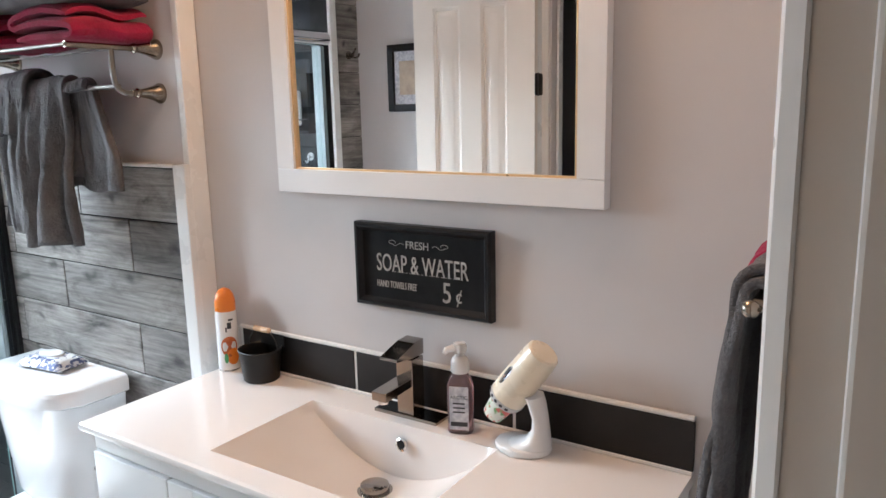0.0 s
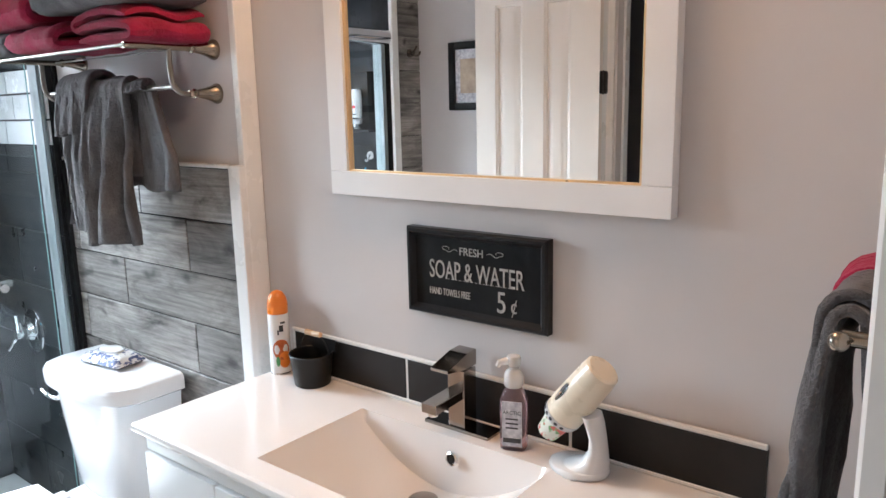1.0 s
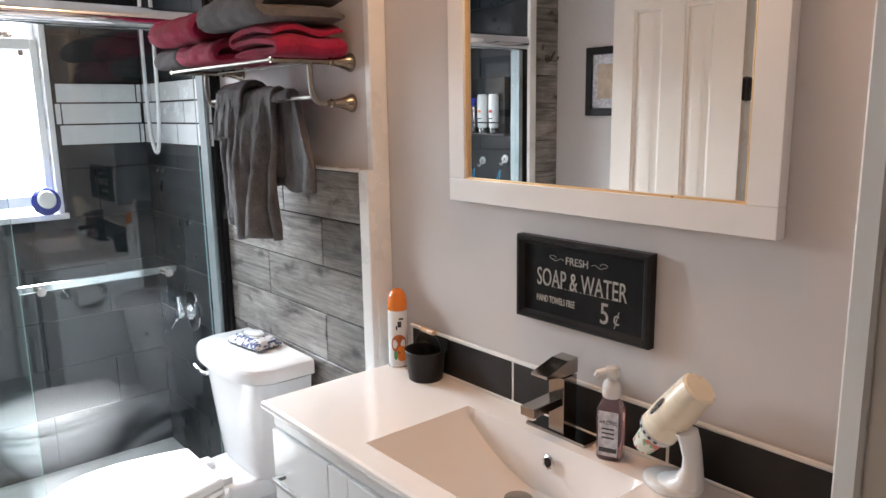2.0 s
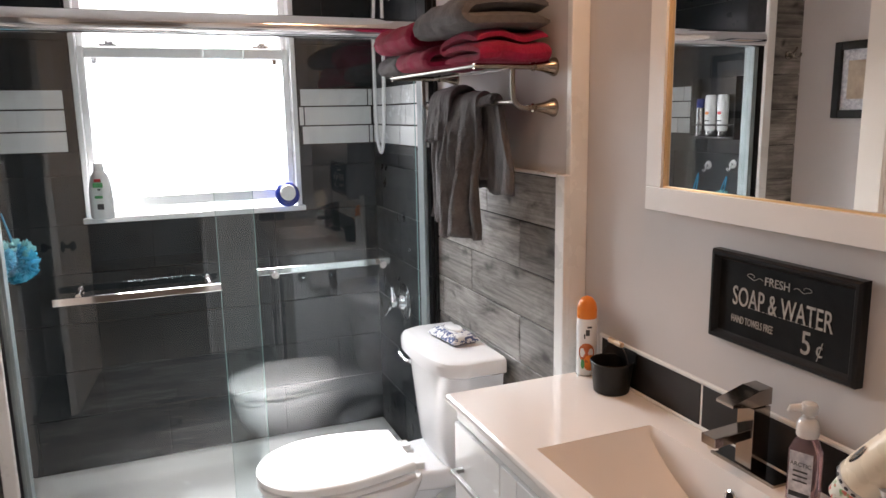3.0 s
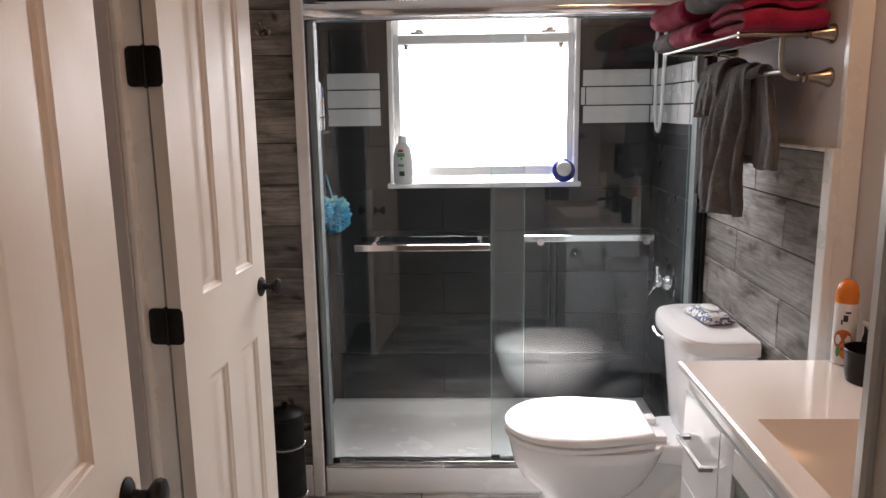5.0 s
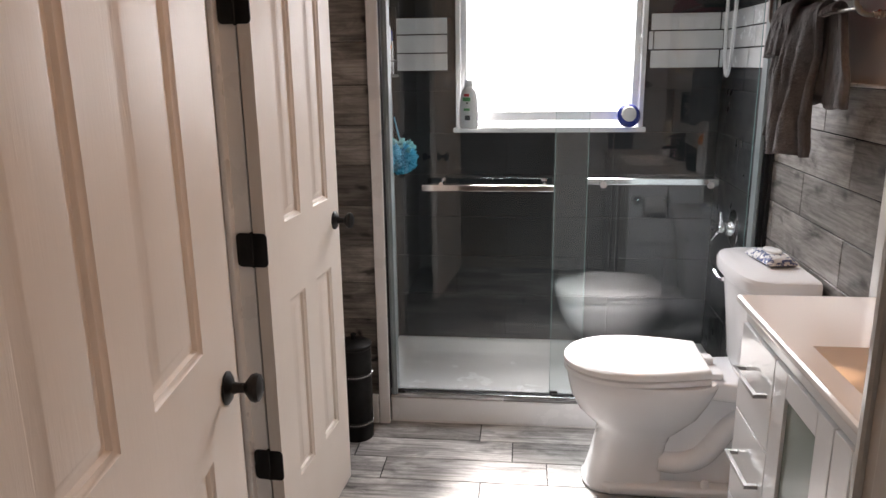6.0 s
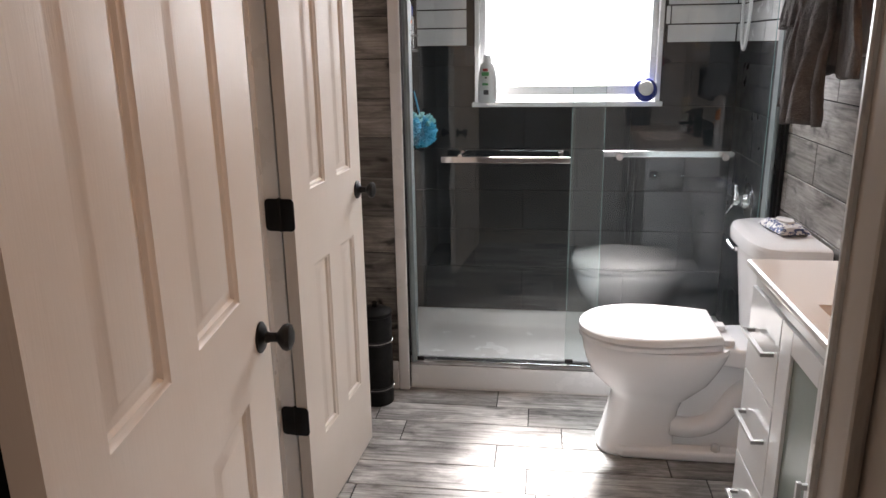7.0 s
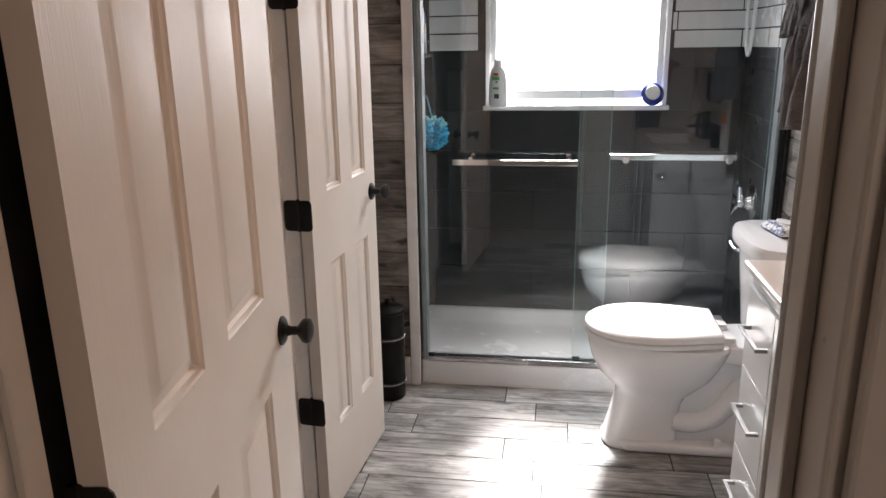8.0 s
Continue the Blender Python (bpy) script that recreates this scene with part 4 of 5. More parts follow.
pail = thing("mini_pail", (-1.098, 1.378, ZC), "small black metal pail with a wooden grip", "pail")
part("bucket", lathe(((0.041, 0.0), (0.043, 0.002), (0.052, 0.074), (0.0535, 0.077), (0.052, 0.079), (0.050, 0.077), (0.041, 0.006), (0.002, 0.005)), 36), M_BLACK, pail)
bail = [(0.052 * math.cos(a), 0.0, 0.070 + 0.052 * math.sin(a) * 1.03) for a in [math.pi * i / 24 for i in range(25)]]
part("bail", tube([(x * 0.98, 0.010, z) for x, y, z in bail], 0.0016, 8), M_BLACK, pail, "thin black wire handle")
part("back_plate", prism([(-0.045, 0.036), (0.045, 0.036), (0.045, 0.039), (-0.045, 0.039)], 0.075, 0.105, 0.001), M_BLACK, pail)
part("grip", lathe(((0.004, -0.027), (0.0068, -0.025), (0.0068, -0.004), (0.0058, -0.002), (0.0068, 0.0), (0.0068, 0.025), (0.004, 0.027)), 16), M_PEG, pail, "turned wooden grip", m=pose(0, 0.010, 0.122, 0, 90, 0))

soap = thing("soap_bottle", pose(-0.522, 1.375, ZC, 0, 0, 22), "pump bottle of pink hand soap with a grey label", "soap bottle")


def soap_bottle():
    def ring(w, d, z, r=0.0125):
        pts = []
        for cx, cy, a0 in ((w - r, d - r, 0), (-w + r, d - r, 90), (-w + r, -d + r, 180), (w - r, -d + r, 270)):
            for k in range(4):
                a = radians(a0 + 30 * k)
                pts.append((cx + r * math.cos(a), cy + r * math.sin(a), z))
        return pts

    def loft(rings):
        bm = bmesh.new()
        vs = [[bm.verts.new(p) for p in r] for r in rings]
        for a, b in zip(vs, vs[1:]):
            for i in range(len(a)):
                bm.faces.new((a[i], a[(i + 1) % len(a)], b[(i + 1) % len(b)], b[i]))
        bm.faces.new(list(reversed(vs[0])))
        bm.faces.new(vs[-1])
        return bm

    w, d = 0.026, 0.020
    b = part("bottle", loft([ring(w - 0.002, d - 0.002, 0), ring(w, d, 0.004), ring(w, d, 0.098), ring(w - 0.006, d - 0.004, 0.114), ring(0.014, 0.014, 0.124), ring(0.0135, 0.0135, 0.130)]), M_SOAP, soap)
    part("label", box(-w + 0.007, w - 0.007, -d - 0.0012, -d + 0.0006, 0.010, 0.100, 0.0003, 1), M_LABEL, b, "grey winter-print label")
    lettering("lettering", "ARCTIC", 0.0105, M_INK, b, Matrix.Translation((0, -d - 0.0016, 0.078)) @ FACE_S, 0.95, depth=0.0003)
    part("print_bar", box(-0.017, 0.017, -d - 0.0018, -d - 0.001, 0.018, 0.027), M_INK, b)
    for z in (0.064, 0.055, 0.046):
        part("print_bar", box(-0.012, 0.012, -d - 0.0018, -d - 0.001, z, z + 0.003), M_INK, b)
    part("collar", lathe(((0.0165, 0.124), (0.0185, 0.127), (0.0185, 0.146), (0.015, 0.154), (0.010, 0.158), (0.009, 0.168)), 24), M_CLEARPL, soap, "milky white pump collar")
    bm = lathe(((0.011, 0.164), (0.0135, 0.166), (0.0145, 0.178), (0.012, 0.184), (0.004, 0.186)), 20)
    tube([(0, 0, 0.174), (-0.014, -0.007, 0.1745), (-0.025, -0.013, 0.173), (-0.028, -0.0145, 0.166)], [0.0085, 0.0075, 0.006, 0.0045], 12, bm)
    part("pump_head", bm, M_CLEARPL, soap)


soap_bottle()

dispenser = thing("cup_dispenser", (-0.378, 1.368, ZC), "cream plastic countertop cup dispenser tilted on its stand", "cup dispenser")


def cup_dispenser():
    # one moulding: an oval foot that sweeps up behind into a broad hollow-fronted neck
    bm = prism([(0.056 * math.cos(radians(a)), 0.046 * math.sin(radians(a))) for a in range(0, 360, 12)], 0.0005, 0.014, 0.005)
    part("foot", bm, M_WHITEPL, dispenser, "white oval foot")
    neck = ((0.008, 0.004, 0.050, 0.040), (0.018, 0.020, 0.035, 0.036), (0.030, 0.031, 0.022, 0.031), (0.050, 0.036, 0.014, 0.027), (0.072, 0.035, 0.012, 0.025), (0.095, 0.029, 0.014, 0.026), (0.112, 0.022, 0.016, 0.026))
    part("stem", loft_rings([[(cx + hw * math.cos(radians(a)), hd * math.sin(radians(a)), z) for a in range(0, 360, 12)] for z, cx, hw, hd in neck]), M_WHITEPL, dispenser, "white curved stem")
    tilt = pose(-0.050, 0, 0.076, 0, 37, 0) @ Matrix.Diagonal((0.92, 0.92, 0.90, 1))
    barrel = part("barrel", lathe(((0.034, 0.028), (0.0385, 0.032), (0.0395, 0.060), (0.0365, 0.150), (0.0345, 0.168), (0.030, 0.172), (0.002, 0.173)), 36), M_CREAM, dispenser, m=tilt)
    part("rim", lathe(((0.030, 0.018), (0.0365, 0.020), (0.0395, 0.030), (0.0395, 0.034), (0.034, 0.036)), 36), M_CLEARPL, barrel, "clear plastic rim")
    part("cup_stack", lathe(((0.021, -0.030), (0.0225, -0.029), (0.030, 0.026), (0.027, 0.026)), 30), M_CUP, barrel, "printed paper cups")
    for a in range(180, 320, 20):
        part("rim_notch", wrap_disc(0.0396, a, 0.0285, 0.0042, 0.8), M_INK, barrel)
    # slim oval window with a bright rim
    part("sight_window", wrap_disc(0.0386, 228, 0.086, 0.0085, 3.0), M_CHROME, barrel, "oval silver window")
    part("sight_slot", wrap_disc(0.0392, 224, 0.094, 0.0040, 3.2), M_INK, barrel)


cup_dispenser()

# ---- ceiling lamp over the vanity ----
lamp = thing("ceiling_lamp", (-0.66, 1.16, CEIL), "flush white dome ceiling lamp with a warm glow", "ceiling lamp")
part("base", lathe(((0.165, -0.028), (0.170, -0.024), (0.170, -0.001)), 36), M_NICKEL, lamp)
part("dome", lathe([(0.150 * math.sin(radians(a)) + 0.0005, -0.028 - 0.085 * math.cos(radians(a))) for a in range(0, 91, 9)], 36), M_BULB, lamp, "glowing frosted glass dome")

# ---- toilet ----
toilet = thing("toilet", (-1.865, 1.365, 0), "white two-piece toilet with its lid closed", "toilet")


def egg(yf, yb, hw, n=40, p=2.35, square=0.0):
    """Elongated bowl outline; the back may be squarer than the front."""
    yc, pts = yf + (yb - yf) * 0.55, []
    for i in range(n):
        a = 2 * math.pi * i / n
        c, s = math.cos(a), math.sin(a)
        front = s < 0
        q = p if front else p + square
        x = hw * math.copysign(abs(c) ** (2 / q), c)
        y = yc + ((yc - yf) if front else (yb - yc)) * math.copysign(abs(s) ** (2 / q), s)
        pts.append((x, y))
    return pts


def build_toilet():
    # y runs from the wall (0) forward (negative)
    lv = ((0.0, -0.685, -0.41, 0.106, 3.4), (0.012, -0.689, -0.40, 0.109, 3.4), (0.03, -0.680, -0.41, 0.101, 3.2), (0.10, -0.663, -0.41, 0.095, 3.0), (0.177, -0.646, -0.40, 0.096, 2.8),
          (0.218, -0.640, -0.385, 0.104, 2.6), (0.240, -0.647, -0.36, 0.115, 2.5), (0.266, -0.676, -0.335, 0.132, 2.4), (0.303, -0.715, -0.30, 0.156, 2.3), (0.36, -0.741, -0.27, 0.177, 2.3), (0.405, -0.752, -0.25, 0.186, 2.3), (0.432, -0.754, -0.24, 0.188, 2.3), (0.445, -0.748, -0.245, 0.183, 2.3))
    part("bowl", loft_rings([[(x, y, z) for x, y in egg(a, b, w, 48, p, 1.2)] for z, a, b, w, p in lv]), M_CERAMIC, toilet)
    # deck under the tank, floor skirt behind the bowl
    bm = prism([(x, y) for x, y in ((-0.105, -0.30), (0.105, -0.30), (0.13, -0.20), (0.14, -0.03), (-0.14, -0.03), (-0.13, -0.20))], 0.376, 0.447, 0.014, seg=3)
    part("deck", bm, M_CERAMIC, toilet)
    bm = prism([(x, y) for x, y in ((-0.060, -0.52), (0.060, -0.52), (0.060, -0.06), (-0.060, -0.06))], 0.0, 0.385, 0.02, seg=3)
    part("pedestal", bm, M_CERAMIC, toilet)
    for s in (-1, 1):
        path = smooth_path([(s * 0.056, -0.43, 0.115), (s * 0.062, -0.36, 0.112), (s * 0.062, -0.29, 0.135), (s * 0.060, -0.24, 0.19), (s * 0.058, -0.20, 0.25), (s * 0.056, -0.14, 0.30), (s * 0.052, -0.07, 0.31)], 6)
        part("trapway", tube(path, 0.040, 16), M_CERAMIC, toilet)
        part("foot_flange", prism([(s * 0.06, -0.66), (s * 0.122, -0.60), (s * 0.124, -0.12), (s * 0.06, -0.10)][:: s], 0.0, 0.042, 0.014, seg=3), M_CERAMIC, toilet)
        part("bolt_cap", lathe(((0.015, 0.038), (0.015, 0.058), (0.011, 0.066), (0.002, 0.069)), 18), M_WHITEPL, toilet, "white plastic bolt cap", m=pose(s * 0.102, -0.27, 0))
    # seat ring and closed lid with square shoulders at the hinge

    def cover(yf, hw, yb=-0.286):
        """Outline of the lid: round in front, tapering to square shoulders behind."""
        right = []
        for i in range(25):
            v = (i / 24) ** 1.6
            w = hw * (1 - (1 - min(v / 0.52, 1.0)) ** 2.4) ** 0.5 if v < 0.52 else hw * (1 - 0.24 * ((v - 0.52) / 0.48) ** 1.4)
            right.append((max(w, 0.0008), yf + (yb - yf) * v))
        return right + [(-x, y) for x, y in reversed(right)]

    part("seat", loft_rings([[(x, y, z) for x, y in cover(a, w)] for z, a, w in ((0.4475, -0.758, 0.178), (0.450, -0.767, 0.188), (0.463, -0.767, 0.188), (0.467, -0.761, 0.182))]), M_WHITEPL, toilet)
    part("lid", loft_rings([[(x, y, z) for x, y in cover(a, w, b)] for z, a, w, b in ((0.4695, -0.758, 0.180, -0.290), (0.473, -0.768, 0.189, -0.285), (0.489, -0.767, 0.188, -0.285), (0.497, -0.760, 0.182, -0.287), (0.502, -0.744, 0.168, -0.292), (0.5035, -0.66, 0.10, -0.34))]), M_WHITEPL, toilet, "closed white plastic lid")
    for s in (-1, 1):
        part("hinge", box(s * 0.045, s * 0.095, -0.290, -0.235, 0.446, 0.470, 0.006), M_WHITEPL, toilet)
    # tank tapers downward, bowed front

    def tank(hw, front, z):
        pts = []
        n = 16
        pts.append((hw, -0.006, z))
        pts.append((hw, front * 0.55, z))
        for i in range(n + 1):
            u = 1 - 2 * i / n
            pts.append((hw * math.copysign(abs(u) ** 0.8, u), front * 0.62 + (front * 0.38) * math.sqrt(max(0.0, 1 - abs(u) ** 2.6)), z))
        pts.append((-hw, front * 0.55, z))
        pts.append((-hw, -0.006, z))
        return pts

    part("tank", loft_rings([tank(0.150, -0.150, 0.436), tank(0.172, -0.172, 0.446), tank(0.180, -0.182, 0.472), tank(0.214, -0.212, 0.784)]), M_CERAMIC, toilet)
    part("tank_lid", loft_rings([tank(0.226, -0.226, 0.786), tank(0.235, -0.236, 0.792), tank(0.236, -0.237, 0.824), tank(0.231, -0.231, 0.834), tank(0.218, -0.216, 0.839)]), M_CERAMIC, toilet)
    lev = part("flush_lever", lathe(((0.013, 0.0), (0.013, 0.006), (0.008, 0.010), (0.008, 0.022)), 18), M_CHROME, toilet, "chrome flush lever", m=pose(-0.135, -0.186, 0.740, 90, 0, 0))
    part("lever_arm", tube(smooth_path([(0, 0, 0.020), (-0.018, 0.001, 0.026), (-0.045, 0.008, 0.030), (-0.064, 0.014, 0.030)], 4), [0.006] * 6 + [0.007] * 7, 12), M_CHROME, lev)


build_toilet()

paper = thing("paper_holder", (VX0 + 0.006, 1.135, 0.775), "chrome toilet paper holder with a white roll on the cabinet side", "paper holder")
for y in (-0.075, 0.075):
    part("post", lathe(((0.026, 0.0), (0.026, 0.005), (0.014, 0.012), (0.011, 0.05), (0.014, 0.062), (0.004, 0.066)), 22), M_CHROME, paper, m=pose(0, y, 0, 0, -90, 0))
part("spindle", tube([(-0.052, -0.075, 0), (-0.052, 0.075, 0)], 0.007, 12), M_CHROME, paper)
part("roll", lathe(((0.019, -0.05), (0.044, -0.05), (0.045, -0.048), (0.045, 0.048), (0.044, 0.05), (0.019, 0.05)), 30), M_CEIL, paper, "white paper roll", m=pose(-0.058, 0, -0.012, 90, 0, 0))

wipes = thing("wipes_pack", pose(-1.885, 1.285, 0.839, 0, 0, 8), "soft pack of wipes with a blue floral print", "wipes")
bm = bmesh.new()
nx, ny = 14, 8
lay = []
for side in (1, 0):
    gr = []
    for i in range(nx + 1):
        row = []
        for j in range(ny + 1):
            u, v = i / nx * 2 - 1, j / ny * 2 - 1
            e = max(0.0, (1 - u ** 4)) * max(0.0, (1 - v ** 4))
            z = (0.004 + 0.033 * e ** 0.4 + 0.004 * noise.noise(Vector((u * 3, v * 3, 1.3)))) if side else 0.001
            if e == 0:
                z = 0.012 if side else 0.010
            row.append(bm.verts.new((u * 0.092 + 0.003 * noise.noise(Vector((v * 4, 2, u))), v * 0.052, max(z, 0.001))))
        gr.append(row)
    for i in range(nx):
        for j in range(ny):
            q = (gr[i][j], gr[i + 1][j], gr[i + 1][j + 1], gr[i][j + 1])
            bm.faces.new(q if side else q[::-1])
bmesh.ops.remove_doubles(bm, verts=bm.verts[:], dist=0.0025)
part("wrapper", bm, M_WIPES, wipes)
part("flap", prism([(0.045 * math.cos(radians(a)) ** 1, 0.026 * math.sin(radians(a))) for a in range(0, 360, 15)], 0.034, 0.043, 0.003), M_WHITEPL, wipes, "white plastic flap")

# ---- towel shelf ----
shelf = thing("towel_shelf", (-1.70, YT, 1.60), "brushed nickel hotel towel shelf with a lower bar", "towel shelf")
RX0, RX1 = -2.06 + 1.70, -1.40 + 1.70


def towel_shelf():
    flare = ((0.025, 0.0), (0.025, 0.004), (0.020, 0.014), (0.0135, 0.036), (0.0095, 0.058), (0.012, 0.062), (0.012, 0.066), (0.0085, 0.070), (0.0075, 0.080))
    for x in (RX0, RX1):
        br = part("bracket", lathe(flare, 24), M_NICKEL, shelf, "flared wall bracket", m=pose(x, 0, 0.012, 90, 0, 0))
        part("rosette", lathe(flare, 24), M_NICKEL, shelf, m=pose(x, 0, 0.118, 90, 0, 0))
        part("arm", tube([(x, -0.06, 0.118), (x, -0.235, 0.118)], 0.0075, 12), M_NICKEL, shelf)
        path = smooth_path([(x, -0.06, 0.012), (x, -0.095, 0.012), (x, -0.118, 0.028), (x, -0.124, 0.060), (x, -0.124, 0.118)], 6)
        part("curved_stay", tube(path, 0.0065, 12), M_ROD, shelf)
    part("towel_bar", tube([(RX0, -0.112, 0.028), (RX1, -0.112, 0.028)], 0.006, 12), M_ROD, shelf)
    for k, y in ((0, -0.085), (3, -0.235)):
        part("shelf_rod", tube([(RX0 - (0.006 if k == 3 else 0), y, 0.118), (RX1 + (0.006 if k == 3 else 0), y, 0.118)], 0.0045 if k == 3 else 0.0025, 12), M_ROD, shelf)


towel_shelf()


def folded_towel(name, m, label, mat, length, depth, thick, folds, seed, band=None):
    """A towel folded over itself: plump layers with round bends in front and behind. x: length, y: depth."""
    t = thing(name, m, label, "towel", "folded towels on the shelf")
    lt = thick / folds
    prof = []
    for k in range(folds):
        z = lt * (k + 0.5)
        ys = [-(depth / 2) + depth * i / 14 for i in range(15)]
        if k % 2 == 0:
            ys = ys[::-1]
        prof += [(y, z) for y in ys]
        if k < folds - 1:
            s = -1 if k % 2 == 0 else 1
            for a in (-60, -30, 0, 30, 60):
                prof.append((s * (depth / 2 + lt * 0.62 * math.cos(radians(a))), z + lt * 0.5 + lt * 0.5 * math.sin(radians(a))))
    n, np_ = 34, len(prof)
    bm = bmesh.new()
    outer, inner = [], []
    for i in range(n + 1):
        u = i / n
        end = min(u, 1 - u)
        soft = 1 - 0.55 * max(0.0, 1 - end * 11) ** 2
        o, q = [], []
        for k, (y, z) in enumerate(prof):
            layer = min(int(z / lt), folds - 1)
            x = (u - 0.5) * (length + 0.016 * noise.noise(Vector((seed, layer * 3.1, 0.5))))
            x += 0.007 * noise.noise(Vector((seed + 2, y * 14, z * 30)))
            w = noise.noise(Vector((x * 11 + seed, y * 10, z * 12)))
            w2 = noise.noise(Vector((x * 30 + seed, y * 30, z * 30)))
            puff = 0.016 * (1 - (2 * y / depth) ** 2) * z / thick
            wave = 0.006 * math.sin(x * 46 + seed) * z / thick
            yy = y + 0.007 * w + 0.002 * w2
            zz = z + puff + wave + (0.007 * w + 0.003 * w2) * (0.35 + z / thick) - 0.010 * (1 - soft) * z / thick
            a, b = prof[max(k - 1, 0)], prof[min(k + 1, np_ - 1)]
            ty, tz = b[0] - a[0], b[1] - a[1]
            l = math.hypot(ty, tz) or 1
            h = lt * 0.45 * soft
            if k in (0, np_ - 1):
                h *= 0.45
            elif k in (1, np_ - 2):
                h *= 0.8
            o.append(bm.verts.new((x, yy - tz / l * h, max(zz + ty / l * h, 0.0008))))
            q.append(bm.verts.new((x, yy + tz / l * h, max(zz - ty / l * h, 0.0008))))
        outer.append(o)
        inner.append(q)
    for i in range(n):
        for k in range(np_ - 1):
            bm.faces.new((outer[i][k], outer[i + 1][k], outer[i + 1][k + 1], outer[i][k + 1]))
            bm.faces.new((inner[i][k], inner[i][k + 1], inner[i + 1][k + 1], inner[i + 1][k]))
        for k in (0, np_ - 1):
            bm.faces.new((outer[i][k], inner[i][k], inner[i + 1][k], outer[i + 1][k]))
    for i in (0, n):
        for k in range(np_ - 1):
            bm.faces.new((outer[i][k], outer[i][k + 1], inner[i][k + 1], inner[i][k]))
    cloth = part("cloth", bm, mat, t)
    for bx in band or ():
        path = [(bx, -depth / 2 - lt * 0.55, lt * 0.9), (bx, -depth / 2 - lt * 0.35, thick * 0.75), (bx, -depth / 2 + 0.02, thick + 0.004), (bx, 0, thick + 0.017)]
        part("woven_band", tube(smooth_path(path, 5), 0.0045, 8), mat, t)
    return t


ZS = 1.727
folded_towel("folded_towel", pose(-1.505, 1.262, ZS, 0, 0, 90), "thick folded red terry towel on the shelf", M_RED_TOWEL, 0.205, 0.21, 0.080, 3, 3.1)
folded_towel("folded_towel", pose(-1.83, 1.262, ZS, 0, 0, 0), "folded red terry towel on the shelf", M_RED_TOWEL, 0.28, 0.205, 0.062, 2, 7.7, (-0.02,))
folded_towel("folded_towel", pose(-2.06, 1.258, ZS - 0.002, 0, 0, 2), "folded grey terry towel on the shelf", M_GREY_TOWEL, 0.17, 0.20, 0.060, 2, 5.2, (0.02,))
folded_towel("folded_towel", pose(-1.58, 1.262, ZS + 0.082, 0, 0, -2), "thick folded grey terry towel with woven bands on top", M_GREY_TOWEL, 0.40, 0.205, 0.090, 2, 11.4, (-0.17, -0.155, -0.14))
folded_towel("folded_towel", pose(-1.975, 1.258, ZS + 0.064, 0, 0, 3), "folded red terry towel on top of the stack", M_RED_TOWEL, 0.32, 0.205, 0.085, 2, 13.9, (0.05,))


def drape(name, m, label, mat, sheets, group="", thick=0.012):
    """Cloth hung over a bar: each sheet is a folded strip over the bar's top (x0, x1, front drop, back drop, folds, depth, seed, offset, spread, flare)."""
    t = thing(name, m, label, "towel", group)
    for x0, x1, front, back, nf, amp, seed, off, spread, flare in sheets:
        n, bm = 44, bmesh.new()
        line = [(-1, -front * (1 - i / 26)) for i in range(26)] + [(-math.cos(radians(a)), 0.0) for a in range(0, 181, 20)] + [(1, -back * (i / 16)) for i in range(1, 17)]
        rr = 0.012 + off
        rows = []
        for i in range(n + 1):
            u = i / n
            row = []
            for k, (side, z) in enumerate(line):
                hang = min(1.0, -z / 0.16)
                x = x0 + (x1 - x0) * u
                mid = (x0 + x1) / 2
                x = mid + (x - mid) * (1 + spread * hang) + 0.012 * hang * noise.noise(Vector((seed, z * 5, u * 2)))
                wave = (math.sin(u * nf * 2 * math.pi + seed + 1.4 * z) + 0.3 * math.sin(u * nf * 5.1 * math.pi + 2.3 * seed - 2.0 * z)) * amp * (0.25 + 0.75 * hang)
                wave += 0.024 * hang * noise.noise(Vector((u * 6 + seed, z * 5, 0.3))) + 0.003 * noise.noise(Vector((u * 25 + seed, z * 30, 0.7)))
                top = math.sqrt(max(0.0, 1 - side * side)) if z == 0 else 0.0
                y = side * rr + wave * (1 if side < 0 else -0.7) + (-0.010 if side < 0 else 0.006) * hang + (flare * z / 0.4 if side < 0 else 0.0)
                zz = z + rr * top + 0.004 * math.sin(u * nf * 2 * math.pi + seed) * (1 - hang) + (0.016 * noise.noise(Vector((u * 3 + seed, 0, 0))) if z < -0.1 else 0)
                row.append(bm.verts.new((x, y, zz)))
            rows.append(row)
        for i in range(n):
            for k in range(len(line) - 1):
                bm.faces.new((rows[i][k], rows[i + 1][k], rows[i + 1][k + 1], rows[i][k + 1]))
        ob = part("cloth", bm, mat, t)
        sol = ob.modifiers.new("thickness", "SOLIDIFY")
        sol.thickness, sol.offset = thick, 0.0
    return t


ZB = 1.628
drape("hanging_towel", (-1.70, YT - 0.112, ZB), "grey terry towel bunched over the lower bar", M_GREY_TOWEL, (
    (-0.235, -0.055, 0.375, 0.20, 1.1, 0.016, 0.6, 0.008, 0.02, 0.004),
    (-0.095, 0.105, 0.400, 0.22, 0.8, 0.022, 3.8, 0.012, -0.18, 0.010),
    (0.075, 0.178, 0.006, 0.255, 0.9, 0.010, 2.9, 0.002, 1.45, 0.0),
    (-0.195, -0.040, 0.112, 0.10, 0.7, 0.008, 4.4, 0.034, -0.18, 0.010)), thick=0.019)

# towel bar on the doorway wall beside the vanity
rail = thing("towel_bar", (XE0, 1.10, 1.345), "brushed nickel towel bar with round ends on the side wall", "towel bar")
